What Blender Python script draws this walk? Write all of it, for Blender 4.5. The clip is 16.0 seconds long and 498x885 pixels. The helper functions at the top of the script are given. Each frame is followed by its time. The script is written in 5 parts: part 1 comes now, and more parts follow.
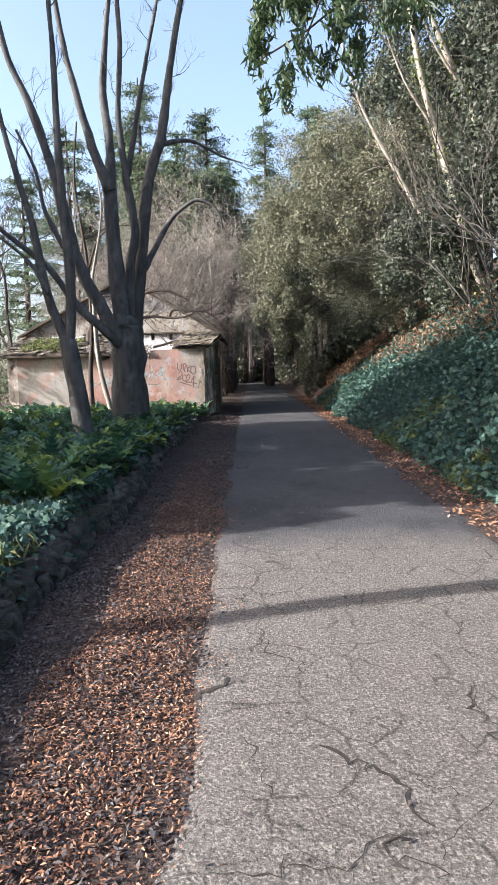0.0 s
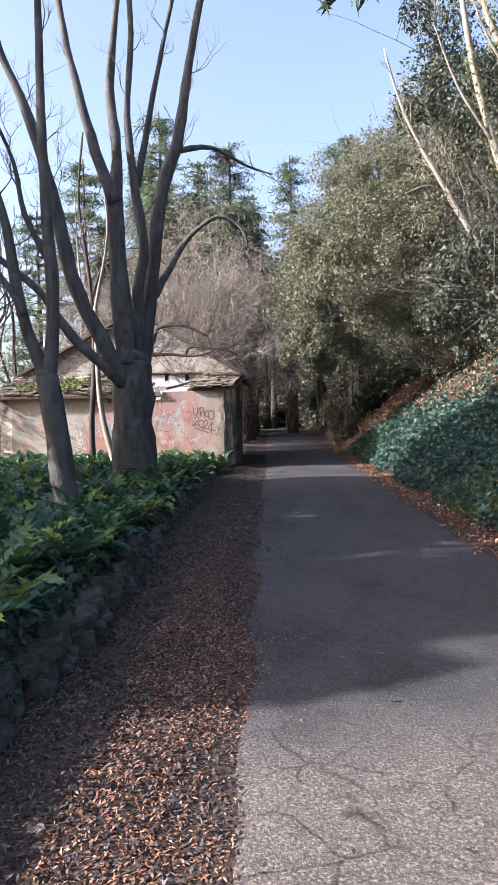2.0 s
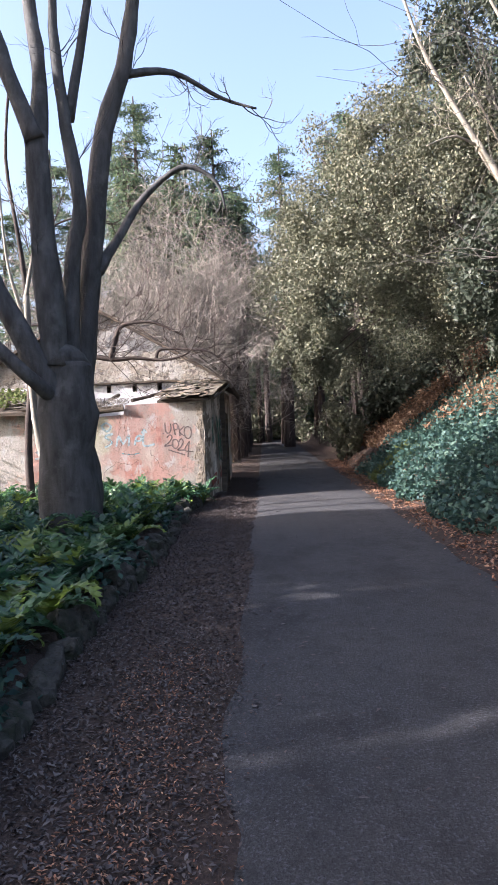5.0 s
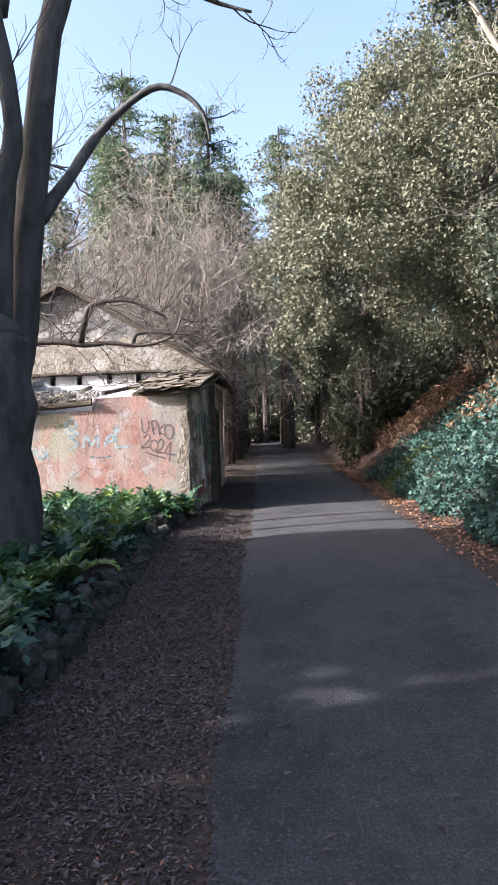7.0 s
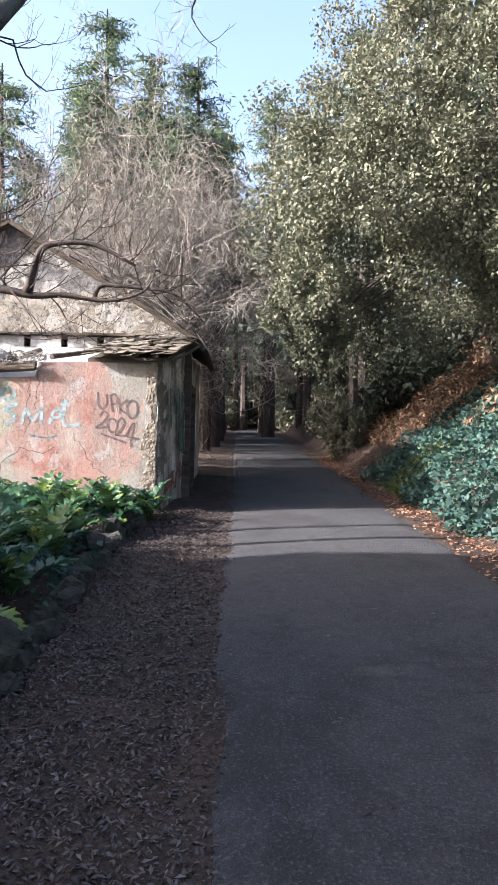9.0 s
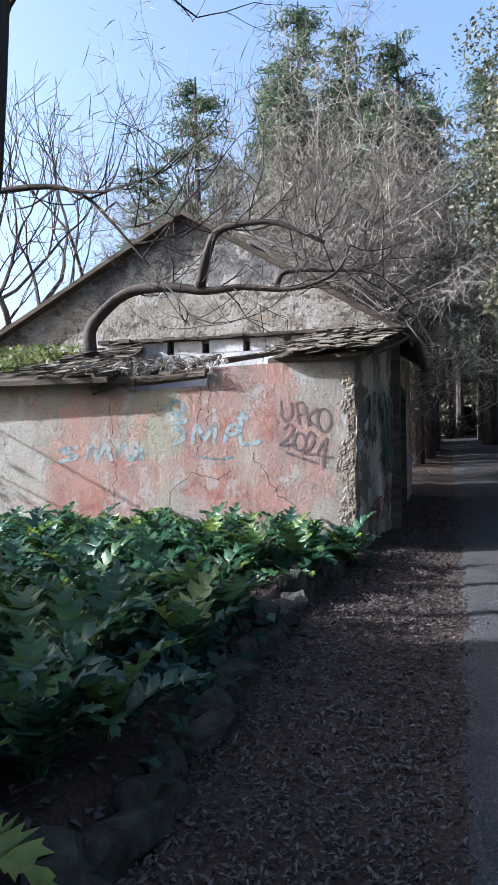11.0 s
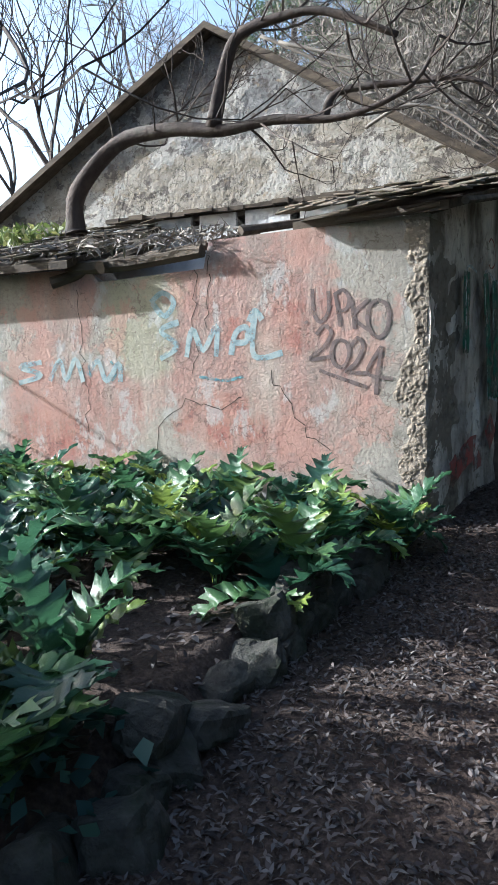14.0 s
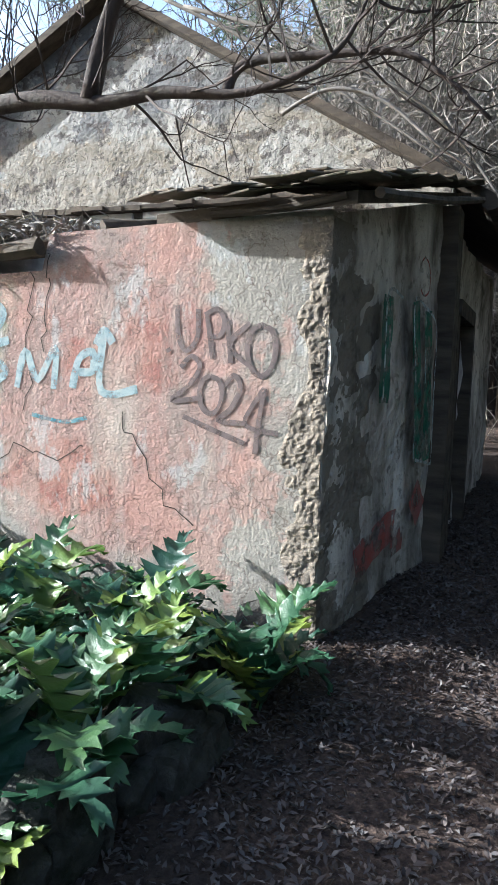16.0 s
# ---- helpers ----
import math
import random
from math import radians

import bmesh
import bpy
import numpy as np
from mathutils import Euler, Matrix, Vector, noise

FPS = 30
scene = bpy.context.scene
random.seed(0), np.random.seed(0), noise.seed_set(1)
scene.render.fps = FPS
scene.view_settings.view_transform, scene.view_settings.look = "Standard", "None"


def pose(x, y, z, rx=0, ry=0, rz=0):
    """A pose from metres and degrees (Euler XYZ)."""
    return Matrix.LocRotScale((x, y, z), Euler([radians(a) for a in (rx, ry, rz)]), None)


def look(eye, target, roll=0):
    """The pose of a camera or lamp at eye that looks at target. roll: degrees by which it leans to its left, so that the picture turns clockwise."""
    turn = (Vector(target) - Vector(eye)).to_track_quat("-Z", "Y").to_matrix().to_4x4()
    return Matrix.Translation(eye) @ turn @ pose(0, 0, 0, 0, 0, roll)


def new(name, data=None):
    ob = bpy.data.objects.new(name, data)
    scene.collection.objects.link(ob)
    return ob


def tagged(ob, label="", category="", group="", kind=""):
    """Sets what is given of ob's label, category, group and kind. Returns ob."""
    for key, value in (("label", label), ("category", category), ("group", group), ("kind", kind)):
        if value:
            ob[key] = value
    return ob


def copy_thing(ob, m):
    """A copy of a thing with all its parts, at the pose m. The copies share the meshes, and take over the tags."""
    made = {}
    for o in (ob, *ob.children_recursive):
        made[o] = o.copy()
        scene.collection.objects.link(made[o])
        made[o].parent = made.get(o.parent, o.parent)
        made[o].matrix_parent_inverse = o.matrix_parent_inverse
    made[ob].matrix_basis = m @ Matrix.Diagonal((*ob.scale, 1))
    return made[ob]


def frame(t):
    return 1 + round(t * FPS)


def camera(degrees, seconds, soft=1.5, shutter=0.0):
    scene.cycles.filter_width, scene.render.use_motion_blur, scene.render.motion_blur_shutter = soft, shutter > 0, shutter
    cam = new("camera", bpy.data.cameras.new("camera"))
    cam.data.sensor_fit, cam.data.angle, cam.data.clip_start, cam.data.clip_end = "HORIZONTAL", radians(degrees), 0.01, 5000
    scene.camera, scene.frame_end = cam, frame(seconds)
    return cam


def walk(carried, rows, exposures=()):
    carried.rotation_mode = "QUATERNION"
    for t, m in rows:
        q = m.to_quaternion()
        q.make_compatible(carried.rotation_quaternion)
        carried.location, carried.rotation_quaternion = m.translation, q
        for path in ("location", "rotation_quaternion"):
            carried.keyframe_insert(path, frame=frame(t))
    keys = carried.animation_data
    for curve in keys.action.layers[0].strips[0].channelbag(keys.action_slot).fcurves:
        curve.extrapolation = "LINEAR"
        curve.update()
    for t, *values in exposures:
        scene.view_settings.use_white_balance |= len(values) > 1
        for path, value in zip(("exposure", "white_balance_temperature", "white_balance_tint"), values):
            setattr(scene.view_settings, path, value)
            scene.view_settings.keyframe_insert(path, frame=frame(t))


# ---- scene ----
cam = camera(38.7, 16.0)
METRES, EYE, TILT, LEAN, TURN = 18.5, 1.5, -4.0, 1.5, 0.0
ROWS = [
    (0.0, 0.0, 0.0, 0.0, -0.0, 0.0, -0.0),
    (0.5, -0.0032, 0.0396, 0.0039, -2.2, -3.01, -1.36),
    (1.0, -0.0065, 0.0779, 0.0082, -0.01, -2.61, -1.8),
    (1.5, -0.0088, 0.1135, 0.0147, 1.09, 0.25, -0.96),
    (2.0, -0.0095, 0.1561, 0.0166, 1.53, 3.6, -0.71),
    (2.5, -0.0098, 0.1883, 0.0229, 1.91, 3.16, 0.86),
    (3.0, -0.0106, 0.2231, 0.0259, 0.89, 3.96, 0.5),
    (3.5, -0.0097, 0.2516, 0.0318, 1.63, 5.67, -1.12),
    (4.0, -0.0068, 0.2847, 0.0361, -0.05, 4.55, 0.66),
    (6.5, -0.0044, 0.4704, 0.0507, 3.69, 4.65, 0.72),
    (7.0, -0.0036, 0.4976, 0.0546, 1.12, 4.57, 0.48),
    (7.5, -0.0056, 0.537, 0.0561, 1.96, 7.16, -1.51),
    (8.0, -0.0055, 0.5704, 0.0613, -1.03, 6.33, -1.52),
    (8.5, -0.0099, 0.6037, 0.0635, -1.36, 5.08, -3.07),
    (9.0, -0.0141, 0.6328, 0.0647, -1.34, 3.59, -2.57),
    (9.5, -0.0159, 0.6647, 0.069, 5.44, 6.23, -1.79),
    (10.0, -0.0199, 0.6971, 0.0721, 8.28, 4.31, -1.68),
    (12.5, -0.0217, 0.8286, 0.0832, 25.77, 3.58, -1.69),
    (13.0, -0.0199, 0.8554, 0.085, 23.22, -0.42, -3.18),
    (13.5, -0.0235, 0.8812, 0.0875, 22.8, -2.62, -4.56),
    (14.0, -0.0196, 0.9055, 0.0902, 25.69, -4.06, -1.99),
    (14.5, -0.0193, 0.925, 0.0925, 22.59, -3.23, -3.98),
    (15.0, -0.0165, 0.9428, 0.0943, 23.18, -3.39, -2.62),
    (15.5, -0.0146, 0.9647, 0.0966, 24.16, -2.98, -3.02),
    (16.0, -0.02, 0.9865, 0.0997, 22.68, -1.72, -5.04),
]
walk(cam, [(t, pose(0, 0, EYE, TILT, LEAN, TURN) @ pose(METRES * x, METRES * y, METRES * z, 90 + pitch, roll, yaw)) for t, x, y, z, yaw, pitch, roll in ROWS],
     [(0.0, 1.7, 6200, 13), (1.5, 1.7, 6200, 18), (3.5, 1.85, 6200, 22), (6.5, 1.9, 6100, 17), (8.0, 1.9, 6200, 16), (9.2, 2.05, 6100, 15), (10.0, 1.8, 5800, 13), (12.5, 1.15, 5500, 8), (14.0, 1.5, 5600, 5), (16.0, 1.7, 5600, 5)])

# ---- light ----
SUN_EL, SUN_WAY = radians(25), Vector((0.965, 0.262))
world = bpy.data.worlds.new("sky_world")
scene.world = world
world.use_nodes = True
wn = world.node_tree.nodes
sky = wn.new("ShaderNodeTexSky")
sky.sky_type, sky.sun_disc = "NISHITA", False
sky.sun_elevation, sky.sun_rotation = SUN_EL, math.atan2(-SUN_WAY.x, -SUN_WAY.y)
sky.air_density, sky.dust_density, sky.ozone_density = 1.0, 5.0, 1.0
world.node_tree.links.new(sky.outputs[0], wn["Background"].inputs[0])
wn["Background"].inputs[1].default_value = 0.15
sun = new("sun", bpy.data.lights.new("sun", "SUN"))
sun.data.energy, sun.data.angle, sun.data.color = 5.0, radians(0.6), (1.0, 0.955, 0.9)
sun.matrix_world = look((0, 0, 0), (SUN_WAY.x * math.cos(SUN_EL), SUN_WAY.y * math.cos(SUN_EL), -math.sin(SUN_EL)))


# ---- materials ----
def material(name, build, rough=0.85, bump=None, spec=0.3, trans=0.0, worn=None):
    """build(tools) gives the colour socket or colour; bump: (scale, strength, distance)."""
    m = bpy.data.materials.new(name)
    m.use_nodes = True
    nt = m.node_tree
    b = nt.nodes["Principled BSDF"]
    b.inputs["Roughness"].default_value = rough
    b.inputs["Specular IOR Level"].default_value = spec
    g = Tools(nt)
    col = build(g)
    if isinstance(col, tuple):
        b.inputs["Base Color"].default_value = (*col, 1)
    else:
        nt.links.new(col, b.inputs["Base Color"])
    if worn:
        nt.links.new(g.ramp(g.noise(worn[0], 6, None, 0.7), (worn[1], 0.0), (worn[2], worn[3])), b.inputs["Alpha"])
    if bump:
        layers = bump if isinstance(bump, list) else [bump]
        last = None
        for sc, st, di in layers:
            n = nt.nodes.new("ShaderNodeBump")
            n.inputs["Strength"].default_value, n.inputs["Distance"].default_value = st, di
            nt.links.new(g.noise(sc, 6), n.inputs["Height"])
            if last:
                nt.links.new(last, n.inputs["Normal"])
            last = n.outputs[0]
        nt.links.new(last, b.inputs["Normal"])
    if trans > 0:
        t = nt.nodes.new("ShaderNodeBsdfTranslucent")
        if isinstance(col, tuple):
            t.inputs[0].default_value = (*col, 1)
        else:
            nt.links.new(col, t.inputs[0])
        mx = nt.nodes.new("ShaderNodeMixShader")
        mx.inputs[0].default_value = trans
        nt.links.new(b.outputs[0], mx.inputs[1])
        nt.links.new(t.outputs[0], mx.inputs[2])
        nt.links.new(mx.outputs[0], nt.nodes["Material Output"].inputs[0])
    return m


class Tools:
    def __init__(self, nt):
        self.nt = nt
        self.tc = nt.nodes.new("ShaderNodeTexCoord")
        self.geo = nt.nodes.new("ShaderNodeNewGeometry")
        self.pos = self.geo.outputs["Position"]
        self.island = self.geo.outputs["Random Per Island"]
        self.obrand = nt.nodes.new("ShaderNodeObjectInfo").outputs["Random"]

    def link(self, a, b):
        if isinstance(a, (int, float)):
            b.default_value = a
        elif isinstance(a, tuple):
            b.default_value = (*a, 1) if len(a) == 3 else a
        else:
            self.nt.links.new(a, b)

    def stretch(self, sx, sy, sz):
        n = self.nt.nodes.new("ShaderNodeMapping")
        n.inputs["Scale"].default_value = (sx, sy, sz)
        self.link(self.pos, n.inputs["Vector"])
        return n.outputs[0]

    def noise(self, scale, detail=4, vec=None, rough=0.6):
        n = self.nt.nodes.new("ShaderNodeTexNoise")
        n.inputs["Scale"].default_value, n.inputs["Detail"].default_value, n.inputs["Roughness"].default_value = scale, detail, rough
        self.link(vec or self.pos, n.inputs["Vector"])
        return n.outputs["Fac"]

    def colour_noise(self, scale):
        n = self.nt.nodes.new("ShaderNodeTexNoise")
        n.inputs["Scale"].default_value = scale
        self.link(self.pos, n.inputs["Vector"])
        return n.outputs["Color"]

    def cells(self, scale, edge=True, vec=None):
        n = self.nt.nodes.new("ShaderNodeTexVoronoi")
        n.feature = "DISTANCE_TO_EDGE" if edge else "F1"
        n.inputs["Scale"].default_value = scale
        self.link(vec or self.pos, n.inputs["Vector"])
        return n.outputs["Distance"]

    def ramp(self, fac, *stops):
        n = self.nt.nodes.new("ShaderNodeValToRGB")
        e = n.color_ramp.elements
        while len(e) < len(stops):
            e.new(0.5)
        for k, (p, c) in zip(e, stops):
            k.position = p
            k.color = (*c, 1) if isinstance(c, tuple) else (c, c, c, 1)
        self.link(fac, n.inputs[0])
        return n.outputs[0]

    def mix(self, fac, a, b, mode="MIX"):
        n = self.nt.nodes.new("ShaderNodeMix")
        n.data_type, n.blend_type = "RGBA", mode
        self.link(fac, n.inputs[0])
        self.link(a, n.inputs[6])
        self.link(b, n.inputs[7])
        return n.outputs[2]

    def calc(self, op, a, b=0.0):
        n = self.nt.nodes.new("ShaderNodeMath")
        n.operation = op
        self.link(a, n.inputs[0])
        self.link(b, n.inputs[1])
        return n.outputs[0]

    def axis(self, k):
        n = self.nt.nodes.new("ShaderNodeSeparateXYZ")
        self.link(self.pos, n.inputs[0])
        return n.outputs[k]

    def spot(self, x, z, rx, rz, rag=0.5, scale=2.5):
        """A ragged patch on a wall along x: 1 inside."""
        dx = self.calc("DIVIDE", self.calc("SUBTRACT", self.axis(0), x), rx)
        dz = self.calc("DIVIDE", self.calc("SUBTRACT", self.axis(2), z), rz)
        d = self.calc("ADD", self.calc("MULTIPLY", dx, dx), self.calc("MULTIPLY", dz, dz))
        d = self.calc("ADD", d, self.calc("MULTIPLY", self.calc("SUBTRACT", self.noise(scale, 6), 0.5), rag * 4))
        return self.ramp(d, (0.6, 1.0), (1.15, 0.0))


def c_asphalt(g):
    c = g.ramp(g.noise(0.7, 5), (0.3, (0.086, 0.082, 0.078)), (0.7, (0.137, 0.129, 0.117)))
    c = g.mix(g.ramp(g.noise(70, 3), (0.35, 0.0), (0.7, 0.75)), c, (0.216, 0.204, 0.185))
    c = g.mix(g.ramp(g.cells(95, False), (0.1, 0.55), (0.5, 0.0)), c, (0.036, 0.034, 0.032))
    # Near stretch: worn and cracked, and kept paler as it lies in sun.
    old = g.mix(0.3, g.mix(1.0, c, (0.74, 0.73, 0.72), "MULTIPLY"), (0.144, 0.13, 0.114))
    old = g.mix(g.ramp(g.noise(22, 5, None, 0.75), (0.52, 0.0), (0.62, 0.75)), old, (0.054, 0.049, 0.043))
    bent = g.mix(0.12, g.pos, g.colour_noise(5), "ADD")
    lines = g.calc("MULTIPLY", g.ramp(g.cells(2.6, True, bent), (0.0, 1.0), (0.03, 0.0)), g.ramp(g.noise(1.9, 4), (0.44, 0.0), (0.56, 0.85)))
    old = g.mix(g.ramp(g.noise(1.2, 6, None, 0.7), (0.5, 0.0), (0.64, 0.5)), old, (0.085, 0.072, 0.06))
    old = g.mix(g.ramp(g.noise(48, 4, None, 0.7), (0.42, 0.6), (0.52, 0.0)), old, (0.05, 0.044, 0.039))
    old = g.mix(g.ramp(g.noise(66, 3, None, 0.7), (0.5, 0.0), (0.64, 0.75)), old, (0.29, 0.26, 0.232))
    old = g.mix(lines, old, (0.022, 0.019, 0.017))
    # Beyond it, shade is put into the colour: darker and bluer.
    shade_tone = g.mix(1.0, c, (0.38, 0.4, 0.45), "MULTIPLY")
    shade_tone = g.mix(g.ramp(g.noise(1.3, 6, g.stretch(1.0, 0.6, 1), 0.7), (0.5, 0.0), (0.62, 0.6)), shade_tone, (0.022, 0.021, 0.023))
    shade_tone = g.mix(g.ramp(g.noise(60, 3, None, 0.7), (0.54, 0.0), (0.66, 0.6)), shade_tone, (0.13, 0.135, 0.15))
    shade_tone = g.mix(g.ramp(g.noise(9, 6, None, 0.75), (0.5, 0.0), (0.64, 0.5)), shade_tone, (0.028, 0.027, 0.028))
    # Passes from the sunlit to the shade tone along the lane.
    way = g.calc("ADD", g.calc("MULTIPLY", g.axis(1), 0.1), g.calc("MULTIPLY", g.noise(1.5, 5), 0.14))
    return g.mix(g.ramp(way, (0.66, 0.0), (0.75, 1.0)), old, shade_tone)


def c_litter(g):
    c = g.ramp(g.noise(40, 4), (0.3, (0.021, 0.013, 0.012)), (0.5, (0.052, 0.035, 0.027)), (0.72, (0.099, 0.067, 0.052)))
    return g.mix(g.ramp(g.noise(1.1, 4), (0.4, 0.0), (0.65, 0.6)), c, (0.035, 0.026, 0.021))


def leaf_colours(*cols):
    n = len(cols)
    return lambda g: g.ramp(g.island, *[(k / max(1, n - 1), c) for k, c in enumerate(cols)])


def c_bark(dark, light, lichen):
    def f(g):
        c = g.ramp(g.noise(9, 6, g.stretch(1, 1, 0.25)), (0.3, dark), (0.7, light))
        return g.mix(g.ramp(g.noise(3.2, 5), (0.55, 0.0), (0.72, 0.6)), c, lichen)
    return f


def c_front(g):
    base = g.ramp(g.noise(2.2, 6), (0.3, (0.189, 0.177, 0.153)), (0.55, (0.273, 0.253, 0.221)), (0.75, (0.348, 0.325, 0.286)))
    pink = g.ramp(g.noise(3.1, 6), (0.3, (0.28, 0.151, 0.129)), (0.7, (0.326, 0.234, 0.206)))
    red = g.ramp(g.noise(6, 5), (0.3, (0.25, 0.098, 0.08)), (0.7, (0.333, 0.189, 0.156)))
    c = base
    c = g.mix(g.spot(-2.6, 2.0, 1.0, 1.05, 0.55), c, pink)
    c = g.mix(g.spot(-4.3, 1.55, 1.0, 0.5, 0.6), c, pink)
    c = g.mix(g.spot(-4.4, 2.4, 0.42, 0.55, 0.6), c, pink)
    c = g.mix(g.spot(-4.6, 1.35, 0.55, 0.25, 0.7), c, red)
    c = g.mix(g.spot(-2.85, 1.5, 0.45, 0.22, 0.9, 4), c, red)
    c = g.mix(g.spot(-2.45, 2.2, 0.4, 0.2, 0.9, 4), c, red)
    c = g.mix(g.spot(-5.9, 1.6, 0.9, 1.3, 0.4), c, (0.326, 0.31, 0.282))
    c = g.mix(g.spot(-3.6, 2.3, 0.42, 0.5, 0.6), c, (0.273, 0.265, 0.198))
    drip = g.ramp(g.noise(5, 5, g.stretch(1, 1, 0.12)), (0.5, 0.0), (0.66, 0.55))
    c = g.mix(g.calc("MULTIPLY", drip, 0.6), c, (0.378, 0.356, 0.32))
    c = g.mix(g.ramp(g.noise(14, 6, None, 0.75), (0.62, 0.0), (0.72, 0.7)), c, (0.189, 0.158, 0.129))
    c = g.mix(g.ramp(g.noise(30, 5, None, 0.8), (0.5, 0.0), (0.62, 0.5)), c, (0.151, 0.129, 0.111))
    c = g.mix(g.ramp(g.noise(2.6, 7, g.stretch(1, 1, 0.35), 0.7), (0.5, 0.0), (0.64, 0.55)), c, (0.204, 0.189, 0.167))
    c = g.mix(g.ramp(g.noise(2.0, 7, None, 0.68), (0.53, 0.0), (0.57, 0.6)), c, (0.352, 0.207, 0.172))
    c = g.mix(g.ramp(g.noise(3.3, 7, g.stretch(1, 1, 0.6), 0.7), (0.56, 0.0), (0.61, 0.6)), c, (0.352, 0.36, 0.353))
    c = g.mix(g.ramp(g.calc("ABSOLUTE", g.calc("SUBTRACT", g.noise(1.5, 5), 0.5)), (0.0, 0.75), (0.005, 0.0)), c, (0.114, 0.081, 0.07))
    return g.mix(g.ramp(g.noise(1.7, 6, g.stretch(1, 1, 0.3)), (0.57, 0.0), (0.68, 0.5)), c, (0.348, 0.318, 0.274))


def c_gable(g):
    cream = g.ramp(g.noise(3.2, 7, g.stretch(1, 1, 1.6), 0.7), (0.3, (0.144, 0.124, 0.102)), (0.45, (0.238, 0.214, 0.18)), (0.62, (0.302, 0.285, 0.254)), (0.75, (0.36, 0.36, 0.361)))
    grey = g.ramp(g.noise(4.2, 7, None, 0.72), (0.3, (0.086, 0.085, 0.086)), (0.5, (0.151, 0.15, 0.153)), (0.68, (0.245, 0.244, 0.246)))
    line = g.calc("ADD", g.axis(2), g.calc("MULTIPLY", g.noise(1.6, 6), 0.9))
    c = g.mix(g.ramp(g.calc("DIVIDE", line, 10.0), (0.468, 0.0), (0.475, 1.0)), cream, grey)
    c = g.mix(g.ramp(g.noise(1.9, 6, g.stretch(1, 1, 1.3), 0.65), (0.54, 0.0), (0.545, 0.8)), c, (0.33, 0.32, 0.3))
    c = g.mix(g.ramp(g.noise(7, 6, g.stretch(0.9, 1, 1.2), 0.7), (0.545, 0.0), (0.58, 0.8)), c, (0.086, 0.075, 0.07))
    c = g.mix(g.ramp(g.calc("ABSOLUTE", g.calc("SUBTRACT", g.noise(2.3, 5), 0.5)), (0.0, 0.8), (0.008, 0.0)), c, (0.05, 0.045, 0.041))
    return g.mix(g.ramp(g.noise(11, 6), (0.6, 0.0), (0.7, 0.6)), c, (0.245, 0.188, 0.123))


def c_side(g):
    c = g.ramp(g.noise(3, 6, g.stretch(1, 1, 0.4)), (0.32, (0.119, 0.101, 0.084)), (0.48, (0.439, 0.389, 0.338)), (0.66, (0.776, 0.709, 0.641)))
    return g.mix(g.ramp(g.noise(12, 6), (0.55, 0.0), (0.65, 0.7)), c, (0.151, 0.127, 0.101))


